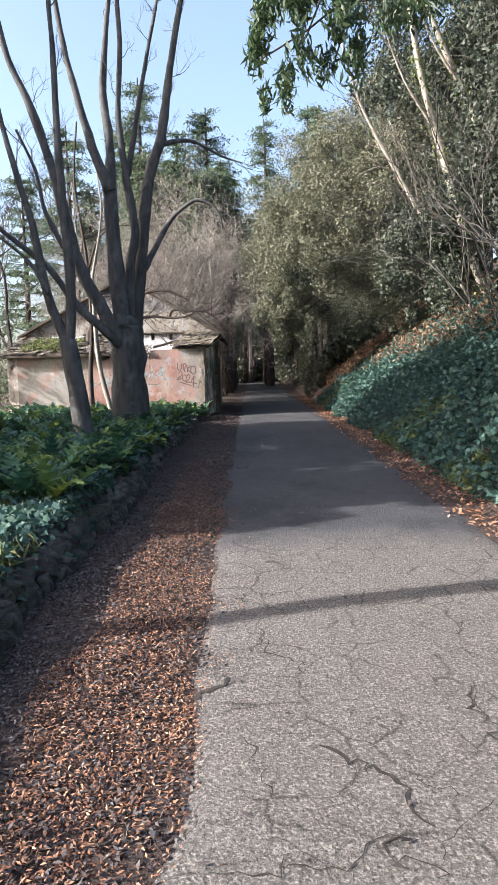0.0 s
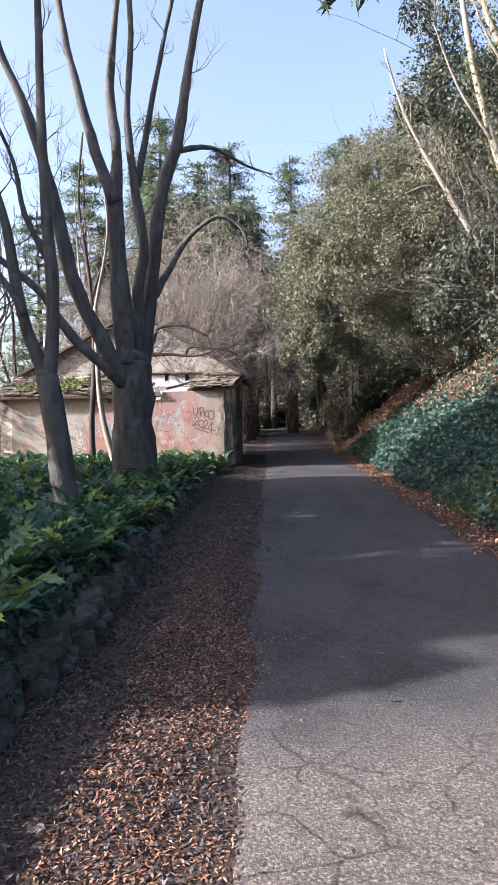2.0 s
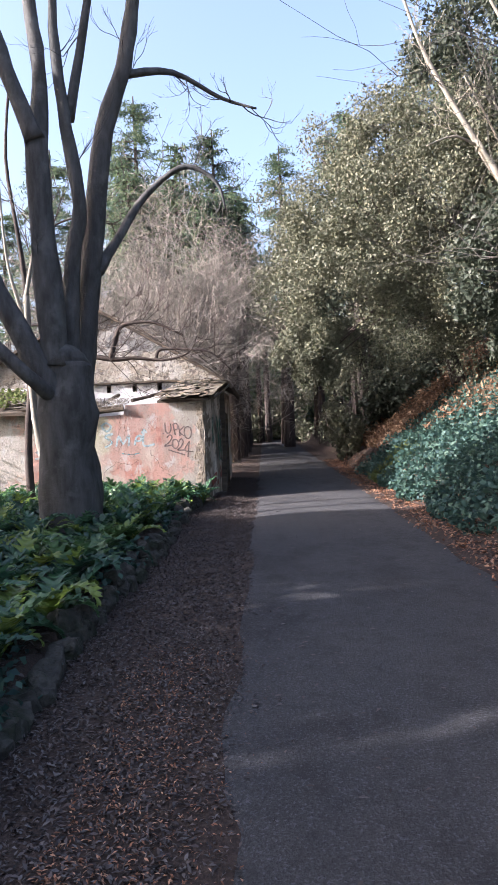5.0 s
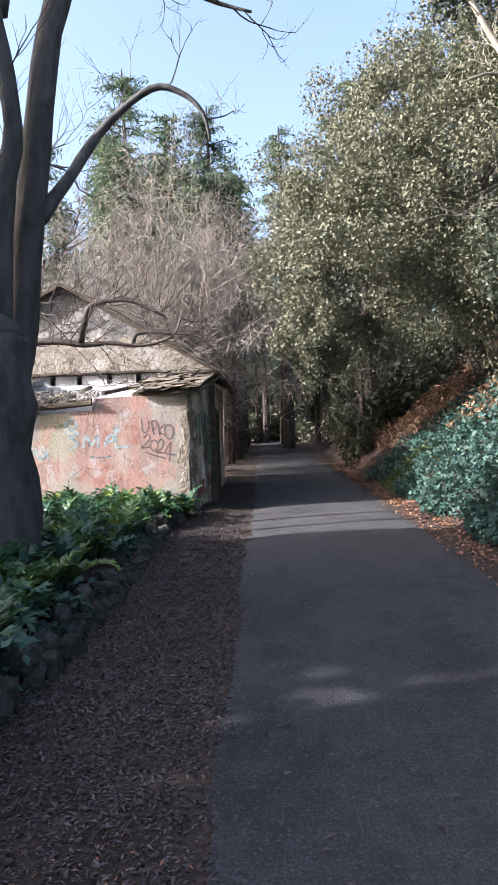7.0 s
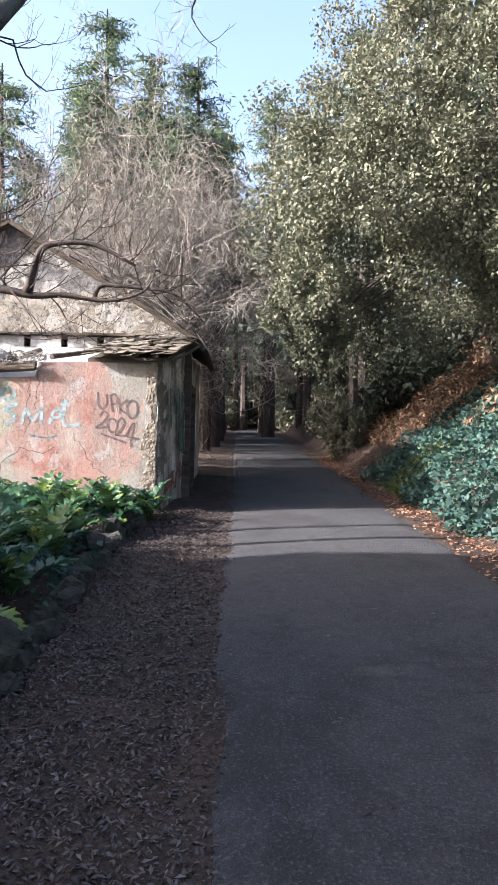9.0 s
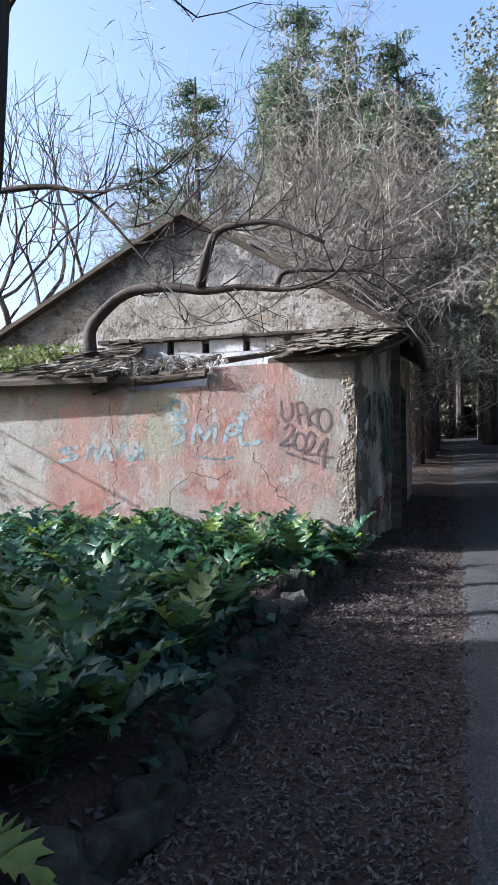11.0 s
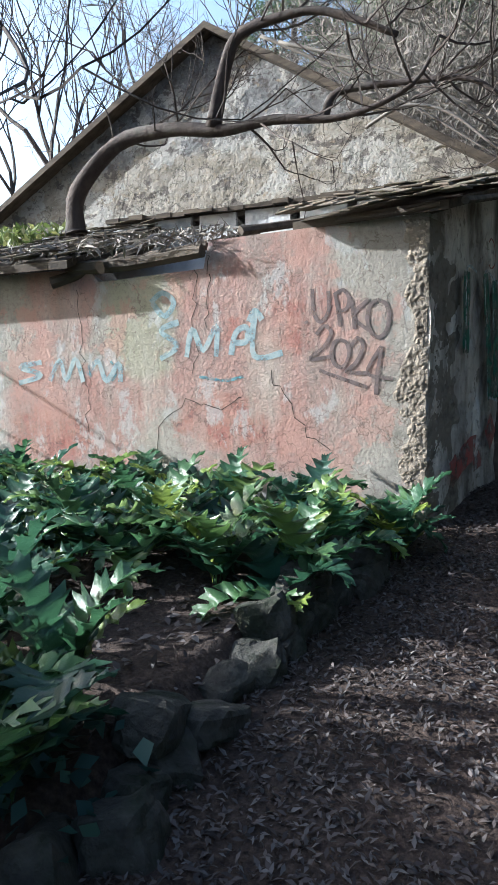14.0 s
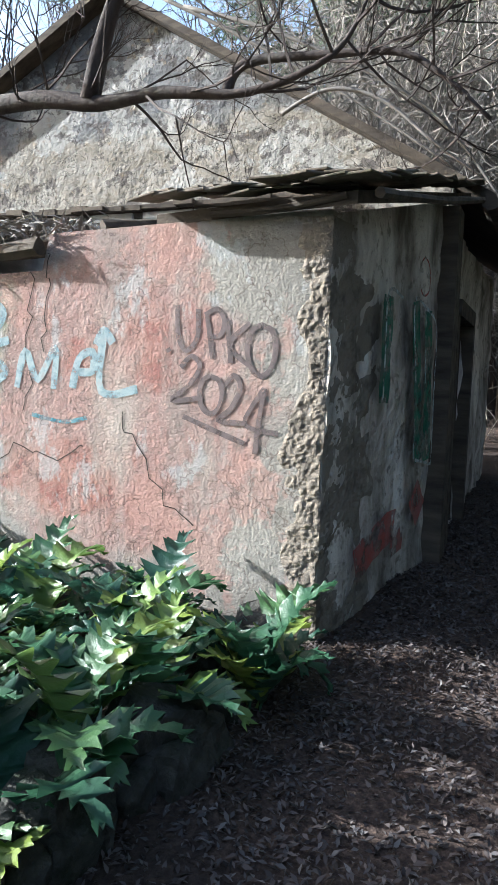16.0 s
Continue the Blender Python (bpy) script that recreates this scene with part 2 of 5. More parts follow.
M = {
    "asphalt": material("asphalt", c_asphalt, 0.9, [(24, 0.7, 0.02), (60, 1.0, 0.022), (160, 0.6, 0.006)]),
    "crack": material("crack", lambda g: g.ramp(g.noise(20), (0.3, (0.015, 0.013, 0.011)), (0.7, (0.045, 0.038, 0.03))), 0.95),
    "soil": material("soil", c_litter, 0.95, [(25, 0.9, 0.04), (90, 0.6, 0.01)]),
    "litter": material("litter", leaf_colours((0.024, 0.02, 0.019), (0.062, 0.048, 0.045), (0.102, 0.083, 0.076), (0.047, 0.042, 0.043), (0.13, 0.118, 0.112)), 0.7),
    "warm": material("warm_litter", leaf_colours((0.111, 0.051, 0.028), (0.212, 0.098, 0.053), (0.306, 0.152, 0.086), (0.374, 0.234, 0.15)), 0.7),
    "ivy": material("ivy", leaf_colours((0.022, 0.053, 0.048), (0.038, 0.085, 0.069), (0.065, 0.117, 0.084), (0.036, 0.074, 0.077)), 0.6, trans=0.2, spec=0.25),
    "grass": material("grass", leaf_colours((0.056, 0.085, 0.024), (0.104, 0.136, 0.04), (0.176, 0.178, 0.072)), 0.6, trans=0.35),
    "fern": material("dry_fern", leaf_colours((0.112, 0.064, 0.038), (0.2, 0.12, 0.071), (0.288, 0.195, 0.128)), 0.8, trans=0.25),
    # Olive leaf tone, lightened and warmed to suit the oak in sun.
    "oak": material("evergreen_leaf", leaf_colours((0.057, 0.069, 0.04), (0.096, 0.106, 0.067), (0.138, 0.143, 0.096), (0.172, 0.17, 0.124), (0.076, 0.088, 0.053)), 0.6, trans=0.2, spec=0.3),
    # The same foliage with shade put into its colour, for the bank.
    "thicket": material("shaded_evergreen_leaf", leaf_colours((0.021, 0.031, 0.02), (0.038, 0.051, 0.034), (0.064, 0.075, 0.053), (0.03, 0.041, 0.027)), 0.55, trans=0.2, spec=0.3),
    "needle": material("needle", leaf_colours((0.047, 0.081, 0.056), (0.085, 0.128, 0.079), (0.136, 0.17, 0.083)), 0.6, trans=0.4),
    "euc": material("narrow_leaf", leaf_colours((0.024, 0.051, 0.024), (0.056, 0.085, 0.032)), 0.5, trans=0.3),
    "acanthus": material("acanthus_leaf", lambda g: g.mix(g.ramp(g.noise(7, 4), (0.35, 0.0), (0.7, 0.5)), g.ramp(g.obrand, (0.0, (0.024, 0.07, 0.051)), (0.45, (0.053, 0.129, 0.058)), (0.8, (0.112, 0.193, 0.051)), (1.0, (0.251, 0.316, 0.051))), (0.026, 0.07, 0.043)), 0.33, [(9, 0.5, 0.03), (40, 0.4, 0.01)], 0.5, 0.38),
    "bark": material("grey_bark", c_bark((0.04, 0.039, 0.037), (0.101, 0.099, 0.095), (0.144, 0.148, 0.137)), 0.9, [(12, 0.7, 0.03), (60, 0.5, 0.008)]),
    "darkbark": material("dark_bark", c_bark((0.028, 0.022, 0.02), (0.072, 0.056, 0.049), (0.096, 0.092, 0.076)), 0.9, [(20, 0.7, 0.02)]),
    "palebark": material("pale_bark", c_bark((0.15, 0.136, 0.112), (0.313, 0.286, 0.237), (0.177, 0.184, 0.133)), 0.85, [(25, 0.5, 0.01)]),
    "greytwig": material("grey_twig", leaf_colours((0.035, 0.032, 0.029), (0.07, 0.064, 0.056), (0.105, 0.098, 0.086)), 0.85),
    "twig": material("pale_twig", leaf_colours((0.114, 0.104, 0.092), (0.192, 0.174, 0.154), (0.264, 0.242, 0.219)), 0.85),
    "stone": material("mossy_stone", lambda g: g.mix(g.ramp(g.noise(6, 5), (0.48, 0.0), (0.64, 0.85)), g.ramp(g.noise(11, 6), (0.3, (0.026, 0.025, 0.022)), (0.7, (0.079, 0.074, 0.063))), (0.016, 0.022, 0.011)), 0.95, [(14, 0.9, 0.04), (70, 0.5, 0.01)]),
    "front": material("worn_pink_plaster", c_front, 0.92, [(6, 0.4, 0.035), (24, 0.5, 0.013), (80, 0.7, 0.009)]),
    "gable": material("crumbling_plaster", c_gable, 0.95, [(5, 0.8, 0.08), (22, 0.9, 0.04), (70, 0.7, 0.012)]),
    "side": material("mouldy_plaster", c_side, 0.95, [(8, 0.9, 0.09), (45, 0.7, 0.015)]),
    "lime": material("limewash", lambda g: g.ramp(g.noise(4, 6), (0.3, (0.328, 0.339, 0.357)), (0.5, (0.546, 0.554, 0.57)), (0.7, (0.64, 0.631, 0.623))), 0.9, (12, 0.6, 0.04)),
    "rubble": material("rubble", lambda g: g.mix(g.ramp(g.noise(9, 5), (0.5, 0.0), (0.66, 0.7)), g.ramp(g.obrand, (0.0, (0.177, 0.15, 0.118)), (1.0, (0.216, 0.184, 0.148))), (0.072, 0.059, 0.047)), 0.95, [(22, 0.8, 0.03), (70, 0.7, 0.01)]),
    "tile": material("old_tile", lambda g: g.mix(g.ramp(g.noise(7, 5), (0.45, 0.0), (0.62, 0.8)), g.ramp(g.obrand, (0.0, (0.072, 0.058, 0.046)), (0.5, (0.144, 0.116, 0.092)), (1.0, (0.216, 0.192, 0.16))), (0.08, 0.076, 0.044)), 0.95, (30, 0.7, 0.015)),
    "wood": material("rotten_wood", lambda g: g.ramp(g.noise(12, 5, g.stretch(0.15, 1, 1)), (0.3, (0.03, 0.024, 0.019)), (0.7, (0.11, 0.088, 0.066))), 0.9, (40, 0.7, 0.01)),
    "dark": material("dark_hollow", lambda g: g.ramp(g.noise(5), (0.3, (0.015, 0.013, 0.012)), (0.7, (0.05, 0.045, 0.04))), 0.95),
    "green": material("green_paint", lambda g: g.mix(g.ramp(g.noise(9, 6), (0.5, 0.0), (0.6, 0.7)), (0.02, 0.115, 0.07), (0.17, 0.15, 0.13)), 0.8, (18, 0.7, 0.03), worn=(7, 0.36, 0.5, 0.95)),
    "spray_dark": material("dark_spray", lambda g: g.ramp(g.noise(15), (0.3, (0.07, 0.055, 0.055)), (0.7, (0.16, 0.125, 0.12))), 0.8, worn=(22, 0.28, 0.5, 0.95)),
    "spray_blue": material("blue_spray", lambda g: g.ramp(g.noise(9, 5), (0.35, (0.21, 0.376, 0.435)), (0.6, (0.315, 0.384, 0.394)), (0.7, (0.345, 0.32, 0.295))), 0.8, worn=(9, 0.3, 0.55, 0.85)),
    "spray_teal": material("teal_spray", lambda g: g.ramp(g.noise(9, 5), (0.35, (0.04, 0.22, 0.28)), (0.7, (0.2, 0.3, 0.31))), 0.8, worn=(12, 0.36, 0.6, 0.85)),
    "spray_white": material("white_spray", lambda g: g.ramp(g.noise(12, 5), (0.4, (0.55, 0.62, 0.62)), (0.65, (0.25, 0.25, 0.23))), 0.8, worn=(14, 0.4, 0.55, 0.9)),
    "spray_red": material("red_spray", lambda g: g.ramp(g.noise(9, 5), (0.35, (0.33, 0.06, 0.05)), (0.65, (0.24, 0.12, 0.1))), 0.85, (18, 0.6, 0.03), worn=(6, 0.4, 0.52, 0.9)),
    "litterbit": material("white_scrap", lambda g: g.ramp(g.noise(20), (0.3, (0.5, 0.5, 0.5)), (0.7, (0.75, 0.75, 0.73))), 0.6),
}


# ---- building blocks ----
def mesh_of(name, verts, faces, mat, smooth=False):
    me = bpy.data.meshes.new(name)
    me.from_pydata([tuple(v) for v in verts], [], faces)
    me.materials.append(M[mat])
    if smooth:
        me.polygons.foreach_set("use_smooth", [True] * len(me.polygons))
    me.update()
    return me


def empty(name, label, category, at=(0, 0, 0), group="", kind=""):
    ob = tagged(new(name), label, category, group, kind)
    ob.location = at
    return ob


def part(name, data, parent, label=""):
    ob = new(name, data)
    ob.parent = parent
    if parent.type == "EMPTY":
        ob.matrix_parent_inverse = Matrix.Translation(-parent.location)
    return tagged(ob, label) if label else ob


class Soup:
    """Gathers verts and faces."""
    def __init__(self):
        self.v, self.f = [], []

    def add(self, verts, faces):
        n = len(self.v)
        self.v.extend(verts)
        self.f.extend([tuple(i + n for i in f) for f in faces])

    def tube(self, pts, r0, r1, sides=8, wob=0.0, power=1.0):
        pts = [Vector(p) for p in pts]
        rings = []
        side = None
        for i, p in enumerate(pts):
            d = (pts[min(i + 1, len(pts) - 1)] - pts[max(i - 1, 0)]).normalized()
            side = (side - d * side.dot(d)).normalized() if side else d.orthogonal().normalized()
            up = d.cross(side)
            r = r0 + (r1 - r0) * (i / (len(pts) - 1)) ** power
            for k in range(sides):
                a = 2 * math.pi * k / sides
                rr = r * (1 + wob * noise.noise(p * 2.3 + Vector((math.cos(a), math.sin(a), 0)) * 1.1))
                rings.append(p + (side * math.cos(a) + up * math.sin(a)) * rr)
        f = [(i * sides + k, i * sides + (k + 1) % sides, (i + 1) * sides + (k + 1) % sides, (i + 1) * sides + k) for i in range(len(pts) - 1) for k in range(sides)]
        f.append(tuple(range(len(rings) - sides, len(rings))))
        f.append(tuple(range(sides - 1, -1, -1)))
        self.add(rings, f)

    def box(self, x0, x1, y0, y1, z0, z1):
        self.add([Vector((x, y, z)) for z in (z0, z1) for y in (y0, y1) for x in (x0, x1)],
                 [(0, 2, 3, 1), (4, 5, 7, 6), (0, 1, 5, 4), (2, 6, 7, 3), (0, 4, 6, 2), (1, 3, 7, 5)])

    def mesh(self, name, mat, smooth=False):
        return mesh_of(name, self.v, self.f, mat, smooth)


def smooth_line(pts, per=4):
    """A softly bent line through the points."""
    pts = [Vector(p) for p in pts]
    out = []
    for i in range(len(pts) - 1):
        a, b, c, d = pts[max(i - 1, 0)], pts[i], pts[i + 1], pts[min(i + 2, len(pts) - 1)]
        for k in range(per):
            t = k / per
            out.append(0.5 * (2 * b + (c - a) * t + (2 * a - 5 * b + 4 * c - d) * t * t + (3 * b - a - 3 * c + d) * t ** 3))
    return out + [pts[-1]]


def leaf_mesh(name, centres, size, mat, rng, aspect=2.0, droop=0.0, flat=0.0, jitter=0.4):
    """One mesh of many small folded leaves."""
    c = np.asarray(centres, float)
    n = len(c)
    along = rng.normal(size=(n, 3))
    along[:, 2] = along[:, 2] * (1 - flat) - droop
    along /= np.linalg.norm(along, axis=1)[:, None]
    across = np.cross(along, rng.normal(size=(n, 3)) * (1 - flat) + np.array([0, 0, 2.0 * flat]))
    across /= np.linalg.norm(across, axis=1)[:, None] + 1e-9
    up = np.cross(across, along)
    s = (size * (1 + jitter * rng.uniform(-1, 1, n)))[:, None]
    h, w = along * s, across * s / aspect / 2
    v = np.stack([c - h / 2, c + w - h * 0.05 + up * s * 0.06, c + h / 2 - up * s * 0.12, c - w - h * 0.05 + up * s * 0.06], 1).reshape(-1, 3)
    me = bpy.data.meshes.new(name)
    me.vertices.add(4 * n)
    me.vertices.foreach_set("co", v.ravel())
    me.loops.add(4 * n)
    me.loops.foreach_set("vertex_index", np.arange(4 * n, dtype=np.int32))
    me.polygons.add(n)
    me.polygons.foreach_set("loop_start", np.arange(0, 4 * n, 4, dtype=np.int32))
    me.materials.append(M[mat])
    me.update(calc_edges=True)
    me.validate()
    return me


def clump_points(centre, radii, n, rng, lumps=26, lump=0.28, shell=0.55):
    """Points in many small lumps on an uneven crown, thinner within."""
    d = rng.normal(size=(lumps, 3))
    d /= np.linalg.norm(d, axis=1)[:, None]
    r = rng.uniform(shell, 1.0, lumps)[:, None]
    mid = d * r
    pick = rng.integers(0, lumps, n)
    q = rng.normal(size=(n, 3))
    q *= (rng.uniform(0.1, 1.0, n) ** 0.5 / np.linalg.norm(q, axis=1))[:, None]
    return (mid[pick] + q * lump * rng.uniform(0.6, 1.3, lumps)[pick][:, None]) * np.array(radii) + np.array(centre)


def grow(soup, p, d, length, r, depth, rng, spread=0.55, shrink=0.72, lift=0.1, sides=5, kids=(2, 3), ends=None, bend=0.25):
    """A limb that forks into ever finer ones."""
    pts = [p.copy()]
    steps = 4
    for _ in range(steps):
        d = (d + Vector(rng.normal(size=3)) * bend * 0.5 + Vector((0, 0, lift))).normalized()
        p = p + d * (length / steps)
        pts.append(p.copy())
    soup.tube(pts, r, r * 0.62, max(3, sides))
    if ends is not None and depth <= 1:
        ends.extend(pts[1:])
    if depth == 0:
        return
    for k in range(int(rng.integers(kids[0], kids[1] + 1))):
        base = pts[-1] if k == 0 else pts[int(rng.integers(2, steps + 1))]
        nd = (d + Vector(rng.normal(size=3)) * spread).normalized()
        grow(soup, base, nd, length * shrink * rng.uniform(0.75, 1.2), r * 0.6, depth - 1, rng, spread, shrink, lift, sides - 1, kids, ends, bend)


def ground_z(x, y):
    """Height of the land: a steady climb, a raised bed on one hand, a steep bank on the other."""
    z = -0.15 + 0.043 * min(y, 75) if y > -30 else -1.44
    if x > 2.55:
        s = x - 2.55
        b = 0.75 * s if s < 5 else 3.75 + 0.4 * (s - 5) if s < 25 else 11.75
        b *= min(1, s / 0.5) * (1 + 0.1 * noise.noise((x * 0.5, y * 0.4, 3)))
        z += b
    elif x < -1.56:
        s = -1.56 - x
        z += (0.17 + 0.13 * min(1, max(0, (11 - y) / 3))) * min(1, s / 0.12) * (1 - min(1, max(0, (y - 20) / 1.5)) * 0.7)
        if s > 8:
            z -= 0.06 * (s - 8)
        z += 0.06 * noise.noise((x * 0.9, y * 0.9, 0))
    elif x < -0.4:
        z += 0.035 * min(1, (-0.4 - x) / 0.4) * (1 + noise.noise((x * 2, y * 2, 5)))
    return z


def axis_steps(*stretches):
    out = []
    for a, b, s in stretches:
        n = max(1, round((b - a) / s))
        out += [a + (b - a) * k / n for k in range(n)]
    return out + [stretches[-1][1]]


def sheet(xs, ys, height):
    v = [(x, y, height(x, y)) for y in ys for x in xs]
    n = len(xs)
    return v, [(j * n + i, j * n + i + 1, (j + 1) * n + i + 1, (j + 1) * n + i) for j in range(len(ys) - 1) for i in range(n - 1)]


# ---- land and road ----
xs = axis_steps((-160, -40, 30), (-40, -8, 4), (-8, -2, 0.4), (-2, -1.4, 0.06), (-1.4, 2.4, 0.3), (2.4, 3.4, 0.1), (3.4, 8, 0.3), (8, 30, 2), (30, 160, 26))
ys = axis_steps((-120, -12, 12), (-12, 34, 0.35), (34, 70, 2), (70, 300, 23))
v, f = sheet(xs, ys, ground_z)
tagged(new("ground", mesh_of("ground", v, f, "soil", True)), "brown leaf-strewn soil rising beside the lane", "ground", kind="structure")


def road_z(x, y):
    return -0.15 + 0.043 * min(y, 75) + 0.012 + 0.025 * (1 - ((x - 0.9) / 1.4) ** 2) + 0.006 * noise.noise((x, y * 0.7, 9))


ys = axis_steps((-12, 40, 0.3), (40, 75, 2))
v, f = [], []
NX = 14
for y in ys:
    left = -0.45 + 0.17 * noise.noise((0, y * 0.9, 1)) + 0.1 * noise.noise((0, y * 4, 2)) + 0.004 * max(0, y - 15)
    right = 2.27 - 0.004 * max(0, y - 8) + 0.1 * noise.noise((4, y * 0.9, 1))
    for k in range(NX + 1):
        x = left + (right - left) * k / NX
        z = road_z(x, y)
        v.append((x, y, z - 0.05 if k in (0, NX) else z))
f = [(j * (NX + 1) + i, j * (NX + 1) + i + 1, (j + 1) * (NX + 1) + i + 1, (j + 1) * (NX + 1) + i) for j in range(len(ys) - 1) for i in range(NX)]
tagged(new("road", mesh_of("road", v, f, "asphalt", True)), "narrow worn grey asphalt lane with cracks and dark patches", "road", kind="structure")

# ---- house ----
house = empty("derelict_house", "derelict pink plastered outhouse with a broken tiled roof", "house", (-4, 24, 0.9))
FLOOR = 0.55


def wall(name, ax, ay, bx, by, tops, thick, mat, holes=(), label="", step=0.12, rough=0.02):
    """A wall from a to b (its outer face on the right hand), with a top line (share, z) and holes (s0, s1, z0, z1) cut through."""
    a, b = Vector((ax, ay, 0)), Vector((bx, by, 0))
    length = (b - a).length
    d = (b - a) / length
    out = Vector((d.y, -d.x, 0))
    def top(s):
        for (s0, z0), (s1, z1) in zip(tops, tops[1:]):
            if s0 <= s <= s1:
                return z0 + (z1 - z0) * (s - s0) / max(1e-6, s1 - s0)
        return tops[-1][1]
    cuts = sorted({0.0, length, *[k * length / max(1, round(length / step)) for k in range(1, round(length / step))], *[h[0] for h in holes], *[h[1] for h in holes], *[t[0] for t in tops]})
    top_z = max(t[1] for t in tops)
    n = max(2, round((top_z - FLOOR) / step))
    levels = sorted({*[FLOOR + (top_z - FLOOR) * k / n for k in range(n + 1)], *[h[2] for h in holes], *[h[3] for h in holes]})
    so = Soup()
    index = {}
    def vert(s, z, k):
        z = min(z, top(s))
        key = (round(s, 4), round(z, 4), k)
        if key not in index:
            p = a + d * s + Vector((0, 0, z))
            w = rough * (noise.noise(p * 2.1) + 0.6 * noise.noise(p * 7)) if k == 0 else 0
            index[key] = len(so.v)
            so.v.append(p - out * (thick if k else 0) + out * w)
        return index[key]
    solid = set()
    for i in range(len(cuts) - 1):
        for j in range(len(levels) - 1):
            s, z = (cuts[i] + cuts[i + 1]) / 2, (levels[j] + levels[j + 1]) / 2
            if levels[j] >= max(top(cuts[i] + 1e-5), top(cuts[i + 1] - 1e-5)) - 1e-4 or any(h[0] < s < h[1] and h[2] < z < h[3] for h in holes):
                continue
            solid.add((i, j))
    for i, j in solid:
        s0, s1, z0, z1 = cuts[i], cuts[i + 1], levels[j], levels[j + 1]
        quads = [[(s0, z0, 0), (s1, z0, 0), (s1, z1, 0), (s0, z1, 0)], [(s1, z0, 1), (s0, z0, 1), (s0, z1, 1), (s1, z1, 1)]]
        if (i - 1, j) not in solid: quads.append([(s0, z0, 1), (s0, z0, 0), (s0, z1, 0), (s0, z1, 1)])
        if (i + 1, j) not in solid: quads.append([(s1, z0, 0), (s1, z0, 1), (s1, z1, 1), (s1, z1, 0)])
        if (i, j + 1) not in solid: quads.append([(s0, z1, 0), (s1, z1, 0), (s1, z1, 1), (s0, z1, 1)])
        if (i, j - 1) not in solid: quads.append([(s1, z0, 0), (s0, z0, 0), (s0, z0, 1), (s1, z0, 1)])
        for q in quads:
            ids = []
            for k in q:
                w = vert(*k)
                if w not in ids:
                    ids.append(w)
            if len(ids) > 2:
                so.f.append(tuple(ids))
    return part(name, so.mesh(name, mat), house, label)


wall("front_wall", -7.3, 21.6, -1.34, 21.6, [(0, 2.72), (3.2, 2.74), (3.3, 2.62), (4.28, 2.66), (4.33, 2.86), (5.96, 2.9)], 0.32, "front", (), "pink and grey plaster peeling, with spray tags", rough=0.0)
wall("gable_wall", -7.3, 23.8, -1.1, 23.8, [(0, 3.66), (3.23, 5.34), (6.2, 3.57)], 0.3, "gable",
     [(s, s + 0.11, 3.33, 3.48) for s in (2.35, 2.93, 3.48, 4.1, 4.7)], "grey crumbling plaster gable with joist sockets", rough=0.014)
wall("side_wall", -1.34, 21.602, -1.08, 23.42, [(0, 2.88), (1.85, 3.36)], 0.3, "side", (), "mouldy shaded plaster", rough=0.04)
wall("side_wall", -1.09, 23.44, -1.05, 27.4, [(0, 3.3), (4, 3.3)], 0.3, "side", [(0.42, 1.22, 0.95, 2.62)], "dark shaded wall with a doorway", rough=0.05)
wall("back_wall", -1.05, 27.42, -7.3, 27.42, [(0, 3.4), (3.1, 5.2), (6.25, 3.5)], 0.3, "side")
wall("far_wall", -7.3, 27.4, -7.3, 21.62, [(0, 3.5), (3.6, 3.5), (5.8, 2.72)], 0.3, "side")
so = Soup()
so.box(-7.0, -1.75, 21.95, 27.1, FLOOR, 0.95)
part("house_floor", so.mesh("house_floor", "dark"), house)
so = Soup()
so.box(-6.9, -2.0, 23.765, 23.797, 2.7, 3.33)
edges = [-6.9] + [v for s in (2.35, 2.93, 3.48, 4.1, 4.7) for v in (-7.3 + s, -7.3 + s + 0.11)] + [-2.0]
for x0, x1 in zip(edges[::2], edges[1::2]):
    so.box(x0, x1, 23.76, 23.797, 3.332, 3.515)
part("limewashed_band", so.mesh("limewashed_band", "lime"), house, "blue-white limewash under the ledge")
so = Soup()
random.seed(5)
for k in range(20):
    x = -5.45 + k * 0.175
    so.box(x, x + 0.178, 23.66 + random.uniform(-0.03, 0.04), 23.8, 3.525 + random.uniform(-0.008, 0.008), 3.57 + random.uniform(-0.012, 0.012))
part("ledge", so.mesh("ledge", "wood"), house, "rotten timber ledge")


def roof_plane(name, a, b, c, d, thick, mat):
    """A slab with corners a, b (eave) and c, d (ridge)."""
    a, b, c, d = map(Vector, (a, b, c, d))
    dn = Vector((0, 0, thick))
    so = Soup()
    so.add([a, b, c, d, a - dn, b - dn, c - dn, d - dn], [(0, 1, 2, 3), (7, 6, 5, 4), (0, 4, 5, 1), (1, 5, 6, 2), (2, 6, 7, 3), (3, 7, 4, 0)])
    return part(name, so.mesh(name, mat), house)


roof_plane("roof", (-0.75, 23.62, 3.42), (-0.75, 27.7, 3.42), (-4.07, 27.7, 5.42), (-4.07, 23.62, 5.42), 0.07, "wood")
roof_plane("roof", (-7.6, 27.7, 3.56), (-7.6, 23.62, 3.56), (-4.07, 23.62, 5.42), (-4.07, 27.7, 5.42), 0.07, "wood")
roof_plane("lean_to_roof", (-7.5, 21.35, 2.78), (-4.15, 21.4, 2.78), (-4.75, 23.75, 3.45), (-7.5, 23.75, 3.45), 0.06, "wood")
roof_plane("lean_to_roof", (-2.3, 21.62, 2.93), (-1.2, 21.5, 2.95), (-0.95, 23.6, 3.45), (-1.9, 23.6, 3.5), 0.06, "wood")

